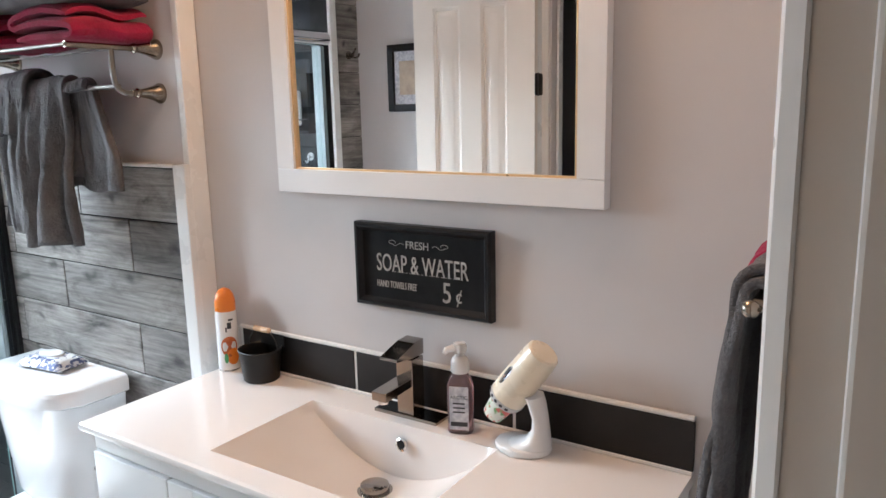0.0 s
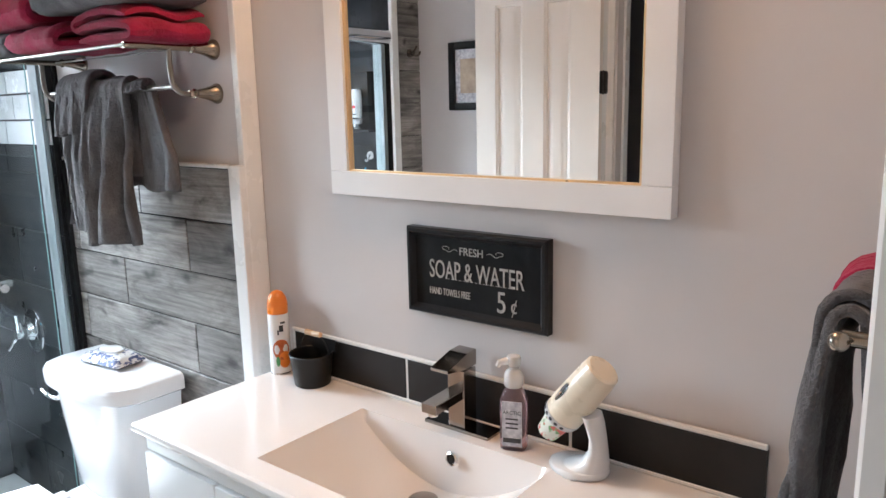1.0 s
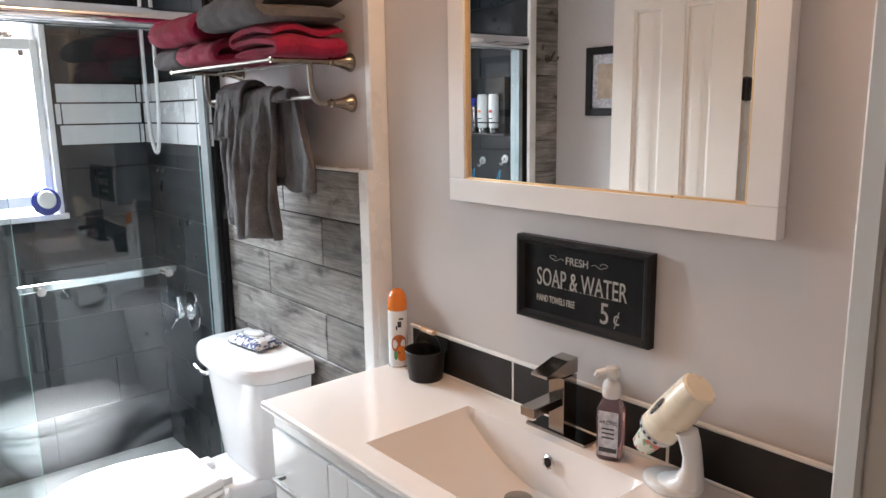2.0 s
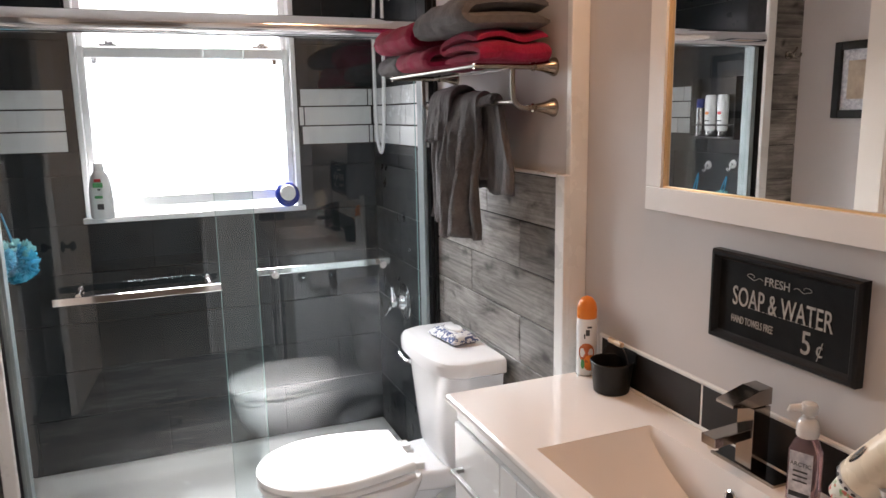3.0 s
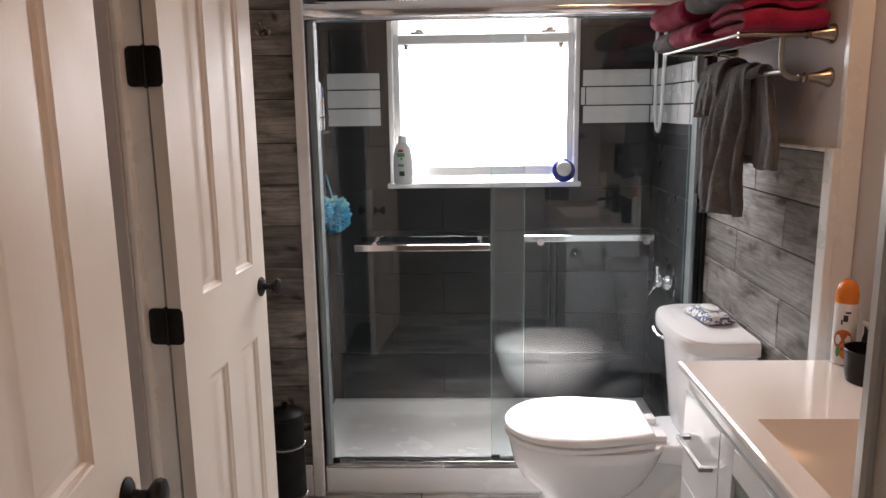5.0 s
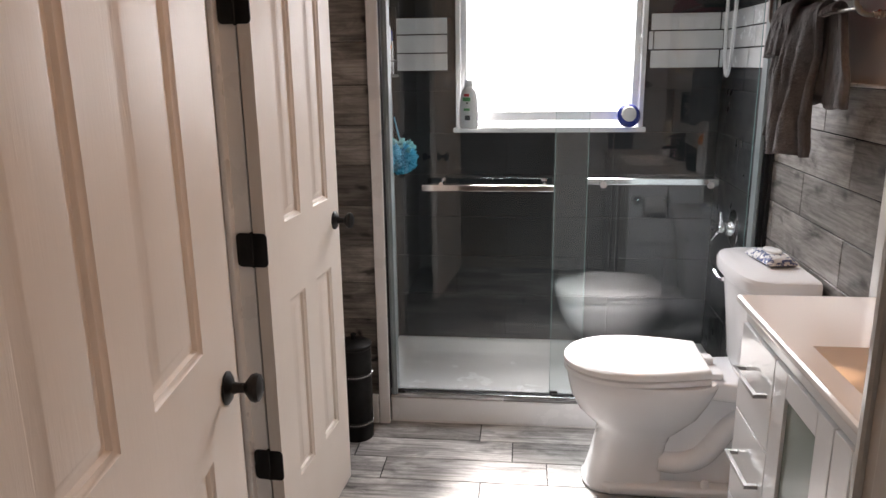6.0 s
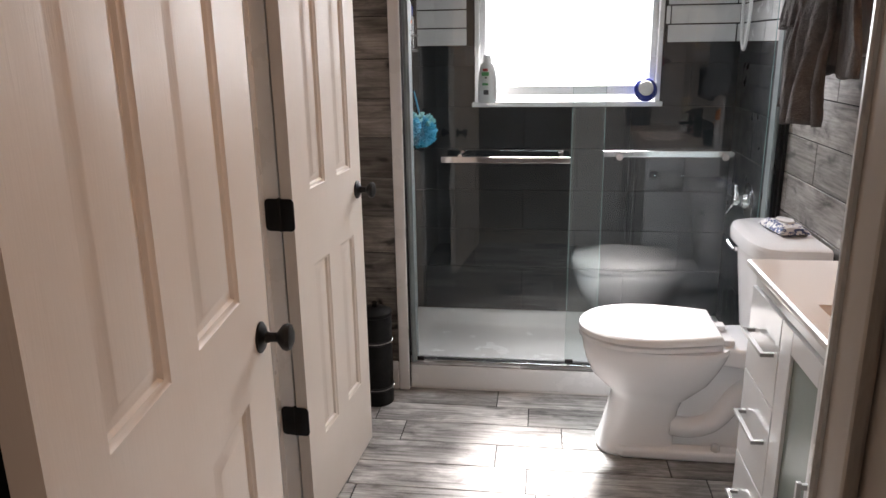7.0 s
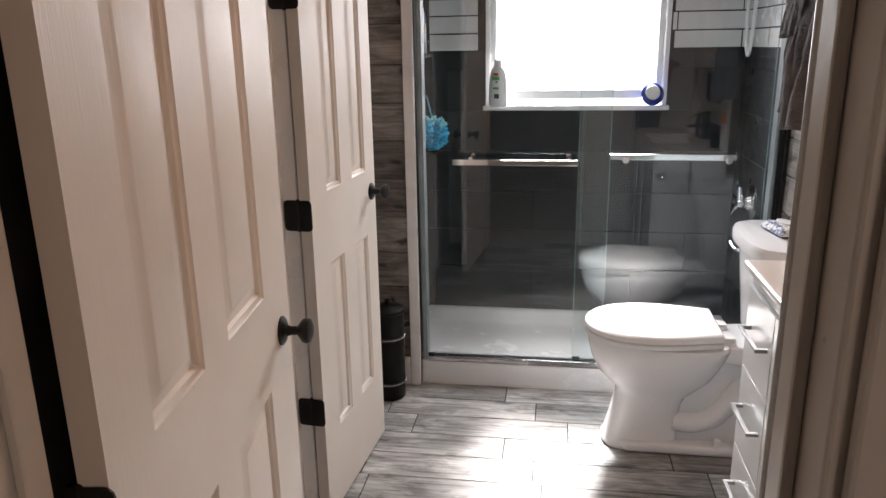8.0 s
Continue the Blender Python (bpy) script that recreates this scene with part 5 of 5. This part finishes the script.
part("bar", tube([(-0.076, -0.10, 0), (-0.076, 0.22, 0)], 0.006, 14), M_NICKEL, rail)
for y in (-0.085, 0.20):
    part("post", lathe(((0.024, 0.0), (0.024, 0.004), (0.014, 0.014), (0.008, 0.04), (0.008, 0.076)), 20), M_NICKEL, rail, m=pose(0, y, 0, 0, -90, 0))
for y, s in ((-0.10, -1), (0.22, 1)):
    part("finial", lathe([(0.0095 * math.sin(radians(a)) + 0.0004, -0.0095 * math.cos(radians(a))) for a in range(0, 181, 15)], 20), M_NICKEL, rail, m=pose(-0.076, y, 0))
drape("hanging_towel", pose(XE0 - 0.076, 1.14, 1.345, 0, 0, -90), "thick dark grey terry towel hung on the side bar", M_GREY_TOWEL, (
    (-0.06, 0.095, 0.56, 0.45, 0.8, 0.006, 1.7, 0.005, 0.02, 0.003),
    (-0.055, 0.08, 0.54, 0.40, 0.6, 0.005, 3.7, 0.016, 0.02, 0.014)))
drape("hanging_towel", pose(XE0 - 0.076, 1.235, 1.338, 0, 0, -90), "small red terry cloth laid over the grey towel", M_RED_TOWEL, ((-0.035, 0.035, 0.03, 0.12, 0.8, 0.002, 0.2, 0.026, 0.0, -0.02),))
robe = thing("robe_hook", (XE0, 0.90, 1.70), "brushed nickel double robe hook on the side wall", "hook")
part("plate", lathe(((0.024, 0.0), (0.024, 0.004), (0.012, 0.010), (0.009, 0.02)), 18), M_NICKEL, robe, m=pose(0, 0, 0, 0, -90, 0))
for s in (-1, 1):
    part("prong", tube(smooth_path([(-0.015, 0, 0), (-0.035, s * 0.012, -0.022), (-0.052, s * 0.024, -0.022), (-0.060, s * 0.028, 0.0)], 5), 0.005, 10), M_NICKEL, robe)

# ---- end wall hook and bin ----
hook = thing("wall_hook", (XP, -0.253, 1.83), "small brushed nickel double hook on the wood tiles", "hook")
part("plate", lathe(((0.020, 0.0), (0.020, 0.004), (0.010, 0.009), (0.008, 0.02)), 18), M_NICKEL, hook, m=pose(0, 0, 0, 0, 90, 0))
for s in (-1, 1):
    part("prong", tube(smooth_path([(0.012, 0, 0), (0.030, s * 0.012, -0.012), (0.045, s * 0.02, -0.008), (0.052, s * 0.022, 0.008)], 5), 0.0045, 10), M_NICKEL, hook)
part("upper_prong", tube(smooth_path([(0.012, 0, 0), (0.030, -0.006, 0.014), (0.040, -0.010, 0.034)], 5), 0.0045, 10), M_NICKEL, hook)

bin_ = thing("waste_bin", (-2.105, -0.232, 0), "tall black leather-covered bin with two studded bands", "bin")
part("body", lathe(((0.066, 0.0), (0.068, 0.004), (0.069, 0.385), (0.070, 0.395)), 36), M_LEATHER, bin_)
lid = part("lid", lathe(((0.070, 0.396), (0.073, 0.400), (0.072, 0.412), (0.050, 0.424), (0.012, 0.430), (0.010, 0.442), (0.013, 0.450), (0.003, 0.456)), 36), M_LEATHER, bin_, "black lid with a small knob")
for z in (0.075, 0.285):
    band = part("band", lathe(((0.0692, z - 0.009), (0.0705, z - 0.008), (0.0705, z + 0.008), (0.0692, z + 0.009)), 36), M_BLACK, bin_)
    bm = bmesh.new()
    for i in range(44):
        a = 2 * math.pi * i / 44
        lathe(((0.0034, 0.0), (0.0026, 0.0018), (0.0006, 0.0024)), 8, Matrix.Rotation(a, 4, "Z") @ pose(0.0704, 0, z, 0, 90, 0), bm)
    part("studs", bm, M_BRIGHT, band, "row of bright studs")

# ---- in the shower ----
shampoo = thing("shampoo_bottle", pose(-2.895, 0.181, WZ0 + 0.002, 0, 0, 72), "white body-wash bottle with red and green print", "bottle")


def flask(parent, hw, hd, h, mat, cap_up=True):
    levels = ((0.80, 0.0), (0.92, 0.012), (1.0, 0.06), (1.0, 0.35), (0.96, 0.55), (0.80, 0.75), (0.50, 0.84), (0.42, 0.86))
    rings = [[(hw * s * math.cos(radians(a)), hd * s * math.sin(radians(a)), h * z) for a in range(0, 360, 12)] for s, z in levels]
    b = part("body", loft_rings(rings), mat, parent)
    part("cap", lathe(((hw * 0.40, h * 0.862), (hw * 0.42, h * 0.868), (hw * 0.40, h * 0.98), (hw * 0.34, h)), 24), M_WHITEPL, parent, "white cap")
    return b


b = flask(shampoo, 0.047, 0.027, 0.225, M_WHITEPL)


for w, z0, z1, m_, off in ((0.010, 0.150, 0.162, M_RED, 0.0), (0.015, 0.128, 0.146, M_GREEN, 0.0), (0.004, 0.116, 0.123, M_INK, 0.003), (0.012, 0.084, 0.095, M_GREEN, 0.0), (0.010, 0.040, 0.062, M_INK, 0.004)):
    part("print_bar", box(off - w * 1.25, off + w * 1.25, -0.0285, -0.0240, z0, z1, 0.0003, 1), m_, b)

scrubber = thing("shower_scrubber", (-2.897, 0.925, WZ0 + 0.002 + 0.056), "round blue and white bath scrubber on the sill", "scrubber")
part("disc", lathe(((0.020, -0.022), (0.046, -0.018), (0.055, -0.004), (0.055, 0.006), (0.046, 0.018), (0.030, 0.022)), 36), M_BLUE, scrubber, "translucent blue ring", m=pose(0, 0, 0, 0, 75, 12))
part("pad", lathe(((0.034, 0.018), (0.036, 0.024), (0.030, 0.032), (0.004, 0.034)), 30), M_WHITEPL, scrubber, "white pad", m=pose(0.004, -0.006, 0.004, 0, 75, 12))

valve = thing("shower_valve", (-2.56, YS1, 0.805), "chrome shower valve with a cross-shaped lever", "shower valve")
part("plate", lathe(((0.080, 0.0), (0.080, 0.004), (0.072, 0.010), (0.036, 0.014), (0.030, 0.030), (0.024, 0.034)), 36), M_CHROME, valve, m=pose(0, 0, 0, 90, 0, 0))
part("stem", lathe(((0.022, 0.03), (0.024, 0.05), (0.018, 0.066), (0.004, 0.070)), 24), M_CHROME, valve, m=pose(0, 0, 0, 90, 0, 0))
part("handle", tube(smooth_path([(0.0, -0.052, 0.0), (0.012, -0.060, 0.04), (0.018, -0.064, 0.075)], 5), [0.011] * 5 + [0.008] * 6, 14), M_CHROME, valve)
part("handle_tail", tube(smooth_path([(0.0, -0.052, 0.0), (-0.018, -0.066, -0.03), (-0.034, -0.080, -0.062)], 5), [0.010] * 5 + [0.007] * 6, 14), M_CHROME, valve)

hand = thing("hand_shower", (-2.66, YS1, 1.76), "white hand shower hose looped under its wall bracket", "shower hose")
part("bracket", lathe(((0.024, 0.0), (0.024, 0.006), (0.012, 0.014), (0.012, 0.06)), 20), M_CHROME, hand, m=pose(0, 0, 0.32, 90, 0, 0))
hose = smooth_path([(0.03, -0.055, 0.46), (-0.015, -0.055, 0.40), (-0.05, -0.058, 0.18), (-0.055, -0.058, -0.10), (-0.045, -0.056, -0.26), (0.0, -0.054, -0.318), (0.045, -0.056, -0.24), (0.065, -0.056, -0.06), (0.070, -0.056, 0.14), (0.05, -0.050, 0.30), (0.0, -0.040, 0.33)], 8)
part("hose", tube(hose, 0.0075, 10), M_WHITEPL, hand)
part("head", lathe(((0.010, 0.0), (0.012, 0.05), (0.030, 0.075), (0.046, 0.084), (0.046, 0.092), (0.03, 0.094)), 24), M_WHITEPL, hand, m=pose(0.03, -0.05, 0.43, 20, 20, 0))

caddy = thing("shower_caddy", (-2.55, YS0, 1.45), "dark niche shelf holding bottles on the side wall", "shelf")
bm = box(-0.155, 0.155, 0.001, 0.012, 0.0, 0.30, 0.004)
bm_box(bm, -0.155, 0.155, 0.010, 0.075, 0.0, 0.012, 0.004)
bm_box(bm, -0.155, -0.145, 0.010, 0.07, 0.010, 0.30, 0.004)
bm_box(bm, 0.145, 0.155, 0.010, 0.07, 0.010, 0.30, 0.004)
part("case", bm, M_BLACK, caddy)
part("rail", tube([(-0.15, 0.072, 0.07), (0.15, 0.072, 0.07)], 0.004, 10), M_BLACK, caddy)


def upended_bottle(x, label, tint):
    t = thing("lotion_bottle", (x, YS0 + 0.040, 1.463), label, "bottle", "bottles in the shower")
    rings = [[(0.032 * s * math.cos(radians(a)), 0.024 * s * math.sin(radians(a)), z) for a in range(0, 360, 15)] for s, z in ((0.70, 0.028), (0.90, 0.034), (0.98, 0.10), (1.0, 0.16), (0.96, 0.195), (0.80, 0.203))]
    b = part("body", loft_rings(rings), M_WHITEPL, t)
    part("cap", lathe(((0.020, 0.0), (0.022, 0.003), (0.022, 0.026), (0.019, 0.028)), 20), M_TRACK, t, "silver cap")
    part("print_spot", prism([(0.013 * math.cos(radians(a)), 0.008 * math.sin(radians(a))) for a in range(0, 360, 20)], 0, 0.0012), tint, b, m=pose(0.0, 0.0238, 0.115, 90, 0, 0))
    part("print_bar", box(-0.017, 0.017, 0.0232, 0.0246, 0.075, 0.081), M_INK, b)
    return t


upended_bottle(-2.59, "white lotion bottle standing on its cap, orange print", M_ORANGE)
upended_bottle(-2.505, "white lotion bottle standing on its cap, red print", M_RED)
razor = thing("shave_can", (-2.665, YS0 + 0.040, 1.463), "slim silver can with a dark blue cap", "can")
part("body", lathe(((0.019, 0.0), (0.020, 0.003), (0.020, 0.135), (0.017, 0.142)), 22), M_TRACK, razor)
part("cap", lathe(((0.018, 0.142), (0.019, 0.145), (0.019, 0.18), (0.016, 0.186)), 22), M_BLUE, razor, "blue cap")

for x, z in ((-2.63, 1.315), (-2.46, 1.33)):
    s = thing("suction_hook", (x, YS0, z), "clear suction-cup hook on the dark tiles", "hook", "suction hooks in the shower")
    part("cup", lathe(((0.022, 0.0), (0.021, 0.003), (0.008, 0.008), (0.007, 0.016), (0.009, 0.020)), 22), M_CLEARPL, s, m=pose(0, 0, 0, -90, 0, 0))
    part("prong", tube(smooth_path([(0, 0.016, 0), (0, 0.020, -0.020), (0, 0.030, -0.030), (0, 0.040, -0.020)], 4), 0.004, 8), M_CLEARPL, s)


def loofah(place, r, label, mat, pale, seed):
    """A puff of netting: many thin ruffled petals round a core, hung on a cord."""
    t = thing("loofah", place, label, "loofah", "bath puffs in the shower")
    rnd = random.Random(seed)
    for nm, mt, count, cz in (("netting", mat, 120, 0.0), ("pale_netting", pale, 16, r * 0.30)):
        bm = bmesh.new()
        for _ in range(count):
            d = Vector((rnd.gauss(0, 1), rnd.gauss(0, 1), rnd.gauss(0, 1))).normalized()
            if nm != "netting":
                d.z = abs(d.z) + 0.6
                d.normalize()
            s = d.cross(Vector((0.3, 0.5, 0.8))).normalized()
            u = d.cross(s)
            a0 = rnd.uniform(0, 6.28)
            e1, e2 = s * math.cos(a0) + u * math.sin(a0), u * math.cos(a0) - s * math.sin(a0)
            w, n = r * rnd.uniform(0.30, 0.48), 7
            prev = None
            for i in range(n):
                q = (i / (n - 1) - 0.5) * 2
                off = e1 * w * q + e2 * r * 0.10 * math.sin(q * 5 + a0)
                lo = d * r * 0.45 + off * 0.6 + Vector((0, 0, cz))
                hi = d * r * rnd.uniform(0.88, 1.04) + off + e2 * r * 0.12 * math.cos(q * 7 + a0) + Vector((0, 0, cz))
                pair = (bm.verts.new(lo), bm.verts.new(hi))
                if prev:
                    bm.faces.new((prev[0], pair[0], pair[1], prev[1]))
                prev = pair
        if nm == "netting":
            bmesh.ops.create_icosphere(bm, subdivisions=2, radius=r * 0.72)
        ob = part(nm, bm, mt, t)
        sol = ob.modifiers.new("thickness", "SOLIDIFY")
        sol.thickness = 0.0008
    part("cord", tube(smooth_path([(-0.01, 0, r * 0.8), (-0.014, -0.015, r * 1.6), (-0.004, -0.03, r * 2.6), (0.006, -0.015, r * 1.7), (0.008, 0, r * 0.8)], 5), 0.003, 8), M_TEAL, t, "teal hanging cord")
    return t


loofah((-2.63, YS0 + 0.090, 1.095), 0.070, "turquoise net bath puff hanging from a hook", M_LOOFAH, M_LOOFAH_PALE, 4)
loofah((-2.46, YS0 + 0.065, 1.140), 0.050, "turquoise net bath puff hanging from a hook", M_LOOFAH, M_LOOFAH_PALE, 9)

# ---- tiles and planks, piece by piece ----


def courses(a0, a1, rows, length, first, gap=0.003):
    """Rows of running-bond pieces: yields (a, b, z0, z1) along a wall."""
    for i, (z0, z1) in enumerate(rows):
        p = first[i % len(first)]
        while p > a0:
            p -= length
        while p < a1:
            a, b = max(p, a0), min(p + length, a1)
            if b - a > 0.012:
                yield a + gap / 2, b - gap / 2, z0 + gap / 2, z1 - gap / 2
            p += length


SLATE_LOW = [(0.126, 0.36), (0.36, 0.563), (0.563, 0.767), (0.767, 0.978), (0.978, 1.18), (1.18, 1.38), (1.38, 1.472)]
WHITE = [(1.472, 1.555), (1.555, 1.640), (1.640, 1.718)]
SLATE_TOP = [(1.718, 1.905), (1.905, 2.11), (2.11, 2.31), (2.31, CEIL)]
FIRST = (0.105, 0.36, 0.615)


def minus_window(a, b, z0, z1):
    """What of a tile the window's opening leaves."""
    w0, w1, h0, h1 = WY0 - 0.002, WY1 + 0.002, WZ0 - 0.024, WZ1
    if b <= w0 or a >= w1 or z1 <= h0 or z0 >= h1:
        return [(a, b, z0, z1)]
    out = []
    if a < w0:
        out.append((a, w0, z0, z1))
    if b > w1:
        out.append((w1, b, z0, z1))
    c, d = max(a, w0), min(b, w1)
    if z0 < h0:
        out.append((c, d, z0, h0))
    if z1 > h1:
        out.append((c, d, h1, z1))
    return [q for q in out if q[1] - q[0] > 0.01 and q[3] - q[2] > 0.01]


def shower_tiles(wall, put, a0, a1, cut=None, first=FIRST, wfirst=(0.02, 0.03, 0.015), white=True):
    for rows, length, start, mat in ((SLATE_LOW, 0.51, (first[1], first[1] + 0.265), M_SLATE), (WHITE, 0.305, wfirst, M_WTILE), (SLATE_TOP, 0.51, (first[1], first[1] + 0.255), M_SLATE)):
        if mat is M_WTILE and not white:
            continue
        for q in courses(a0, a1, rows, length, start, 0.006 if mat is M_WTILE else 0.003):
            for a, b, z0, z1 in (cut(*q) if cut else [q]):
                put(wall, mat, a, b, z0, z1)


def back_tile(wall, mat, a, b, z0, z1):
    piece("tile", (0.008, b - a, z1 - z0), mat, wall, (XB - 0.004, (a + b) / 2, (z0 + z1) / 2))


def right_tile(wall, mat, a, b, z0, z1):
    piece("tile", (b - a, 0.008, z1 - z0), mat, wall, ((a + b) / 2, YS1 + 0.004, (z0 + z1) / 2))


def left_tile(wall, mat, a, b, z0, z1):
    piece("tile", (b - a, 0.008, z1 - z0), mat, wall, ((a + b) / 2, YS0 - 0.004, (z0 + z1) / 2))


shower_tiles(wall_shower, back_tile, YS0, YS1, minus_window, white=False)
for a0, a1, starts in ((YS0, WY0 - 0.036, (-0.178, -0.178, -0.178)), (WY1 + 0.004, YS1, (1.325, 1.338, 1.322))):
    for q in courses(a0, a1, WHITE, 0.31, starts, 0.006):
        back_tile(wall_shower, M_WTILE, *q)
shower_tiles(wall_shower_r, right_tile, XB, -2.25, first=(-2.8, -2.6, -2.4), wfirst=(-2.88, -2.80, -2.84))
shower_tiles(wall_shower_l, left_tile, XB, -2.347, first=(-2.75, -2.65, -2.4), wfirst=(-2.88, -2.80, -2.84))

# wainscot behind the toilet
WAINS = [(1.284, 1.426), (1.137, 1.284), (0.990, 1.137), (0.842, 0.990), (0.695, 0.842), (0.548, 0.695), (0.40, 0.548), (0.253, 0.40), (0.106, 0.253), (0.0, 0.106)]
for a, b, z0, z1 in courses(-2.25, XSTEP - 0.043, WAINS, 0.62, (-1.80, -1.575, -1.925, -1.573), 0.0045):
    piece("plank", (b - a, 0.009, z1 - z0), M_PLANK_WALL, wall_toilet, ((a + b) / 2, YT - 0.0055, (z0 + z1) / 2))
part("grout", box(-2.25, XSTEP - 0.043, YT - 0.004, YT - 0.0002, 0, 1.425), M_GROUT_DARK, wall_toilet, smooth=False)

# narrow end wall
z = 0.0
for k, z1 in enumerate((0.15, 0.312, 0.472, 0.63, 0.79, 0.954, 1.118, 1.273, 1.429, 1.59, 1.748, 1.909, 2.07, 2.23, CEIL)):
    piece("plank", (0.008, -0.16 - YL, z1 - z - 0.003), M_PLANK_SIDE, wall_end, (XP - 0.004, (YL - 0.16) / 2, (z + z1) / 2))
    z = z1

# wood tiles laid on the kerb
for a, b in ((-0.115, 0.37), (0.37, 0.98), (0.98, 1.343)):
    piece("plank", (0.052, b - a - 0.003, 0.008), M_PLANK_FLOOR, kerb, (-2.271 + 2.6, (a + b) / 2 - 0.59, 0.112))

# floor planks run across the room
x, k = XG - 0.005, 0
FLOOR_JOINTS = (0.28, 0.415, -0.078, 0.30, -0.208, 0.45, 0.18)
while x < 0.2:
    x1 = min(x + 0.1535, 0.2)
    p = FLOOR_JOINTS[k % 7] - 1.25
    while p < 1.45:
        a, b = max(p, YL - 0.12), min(p + 0.625, 1.45)
        if b - a > 0.02:
            piece("plank", (x1 - x - 0.004, b - a - 0.004, 0.010), M_PLANK_FLOOR, floor, ((x + x1) / 2, (a + b) / 2, -0.005))
        p += 0.625
    x, k = x1, k + 1
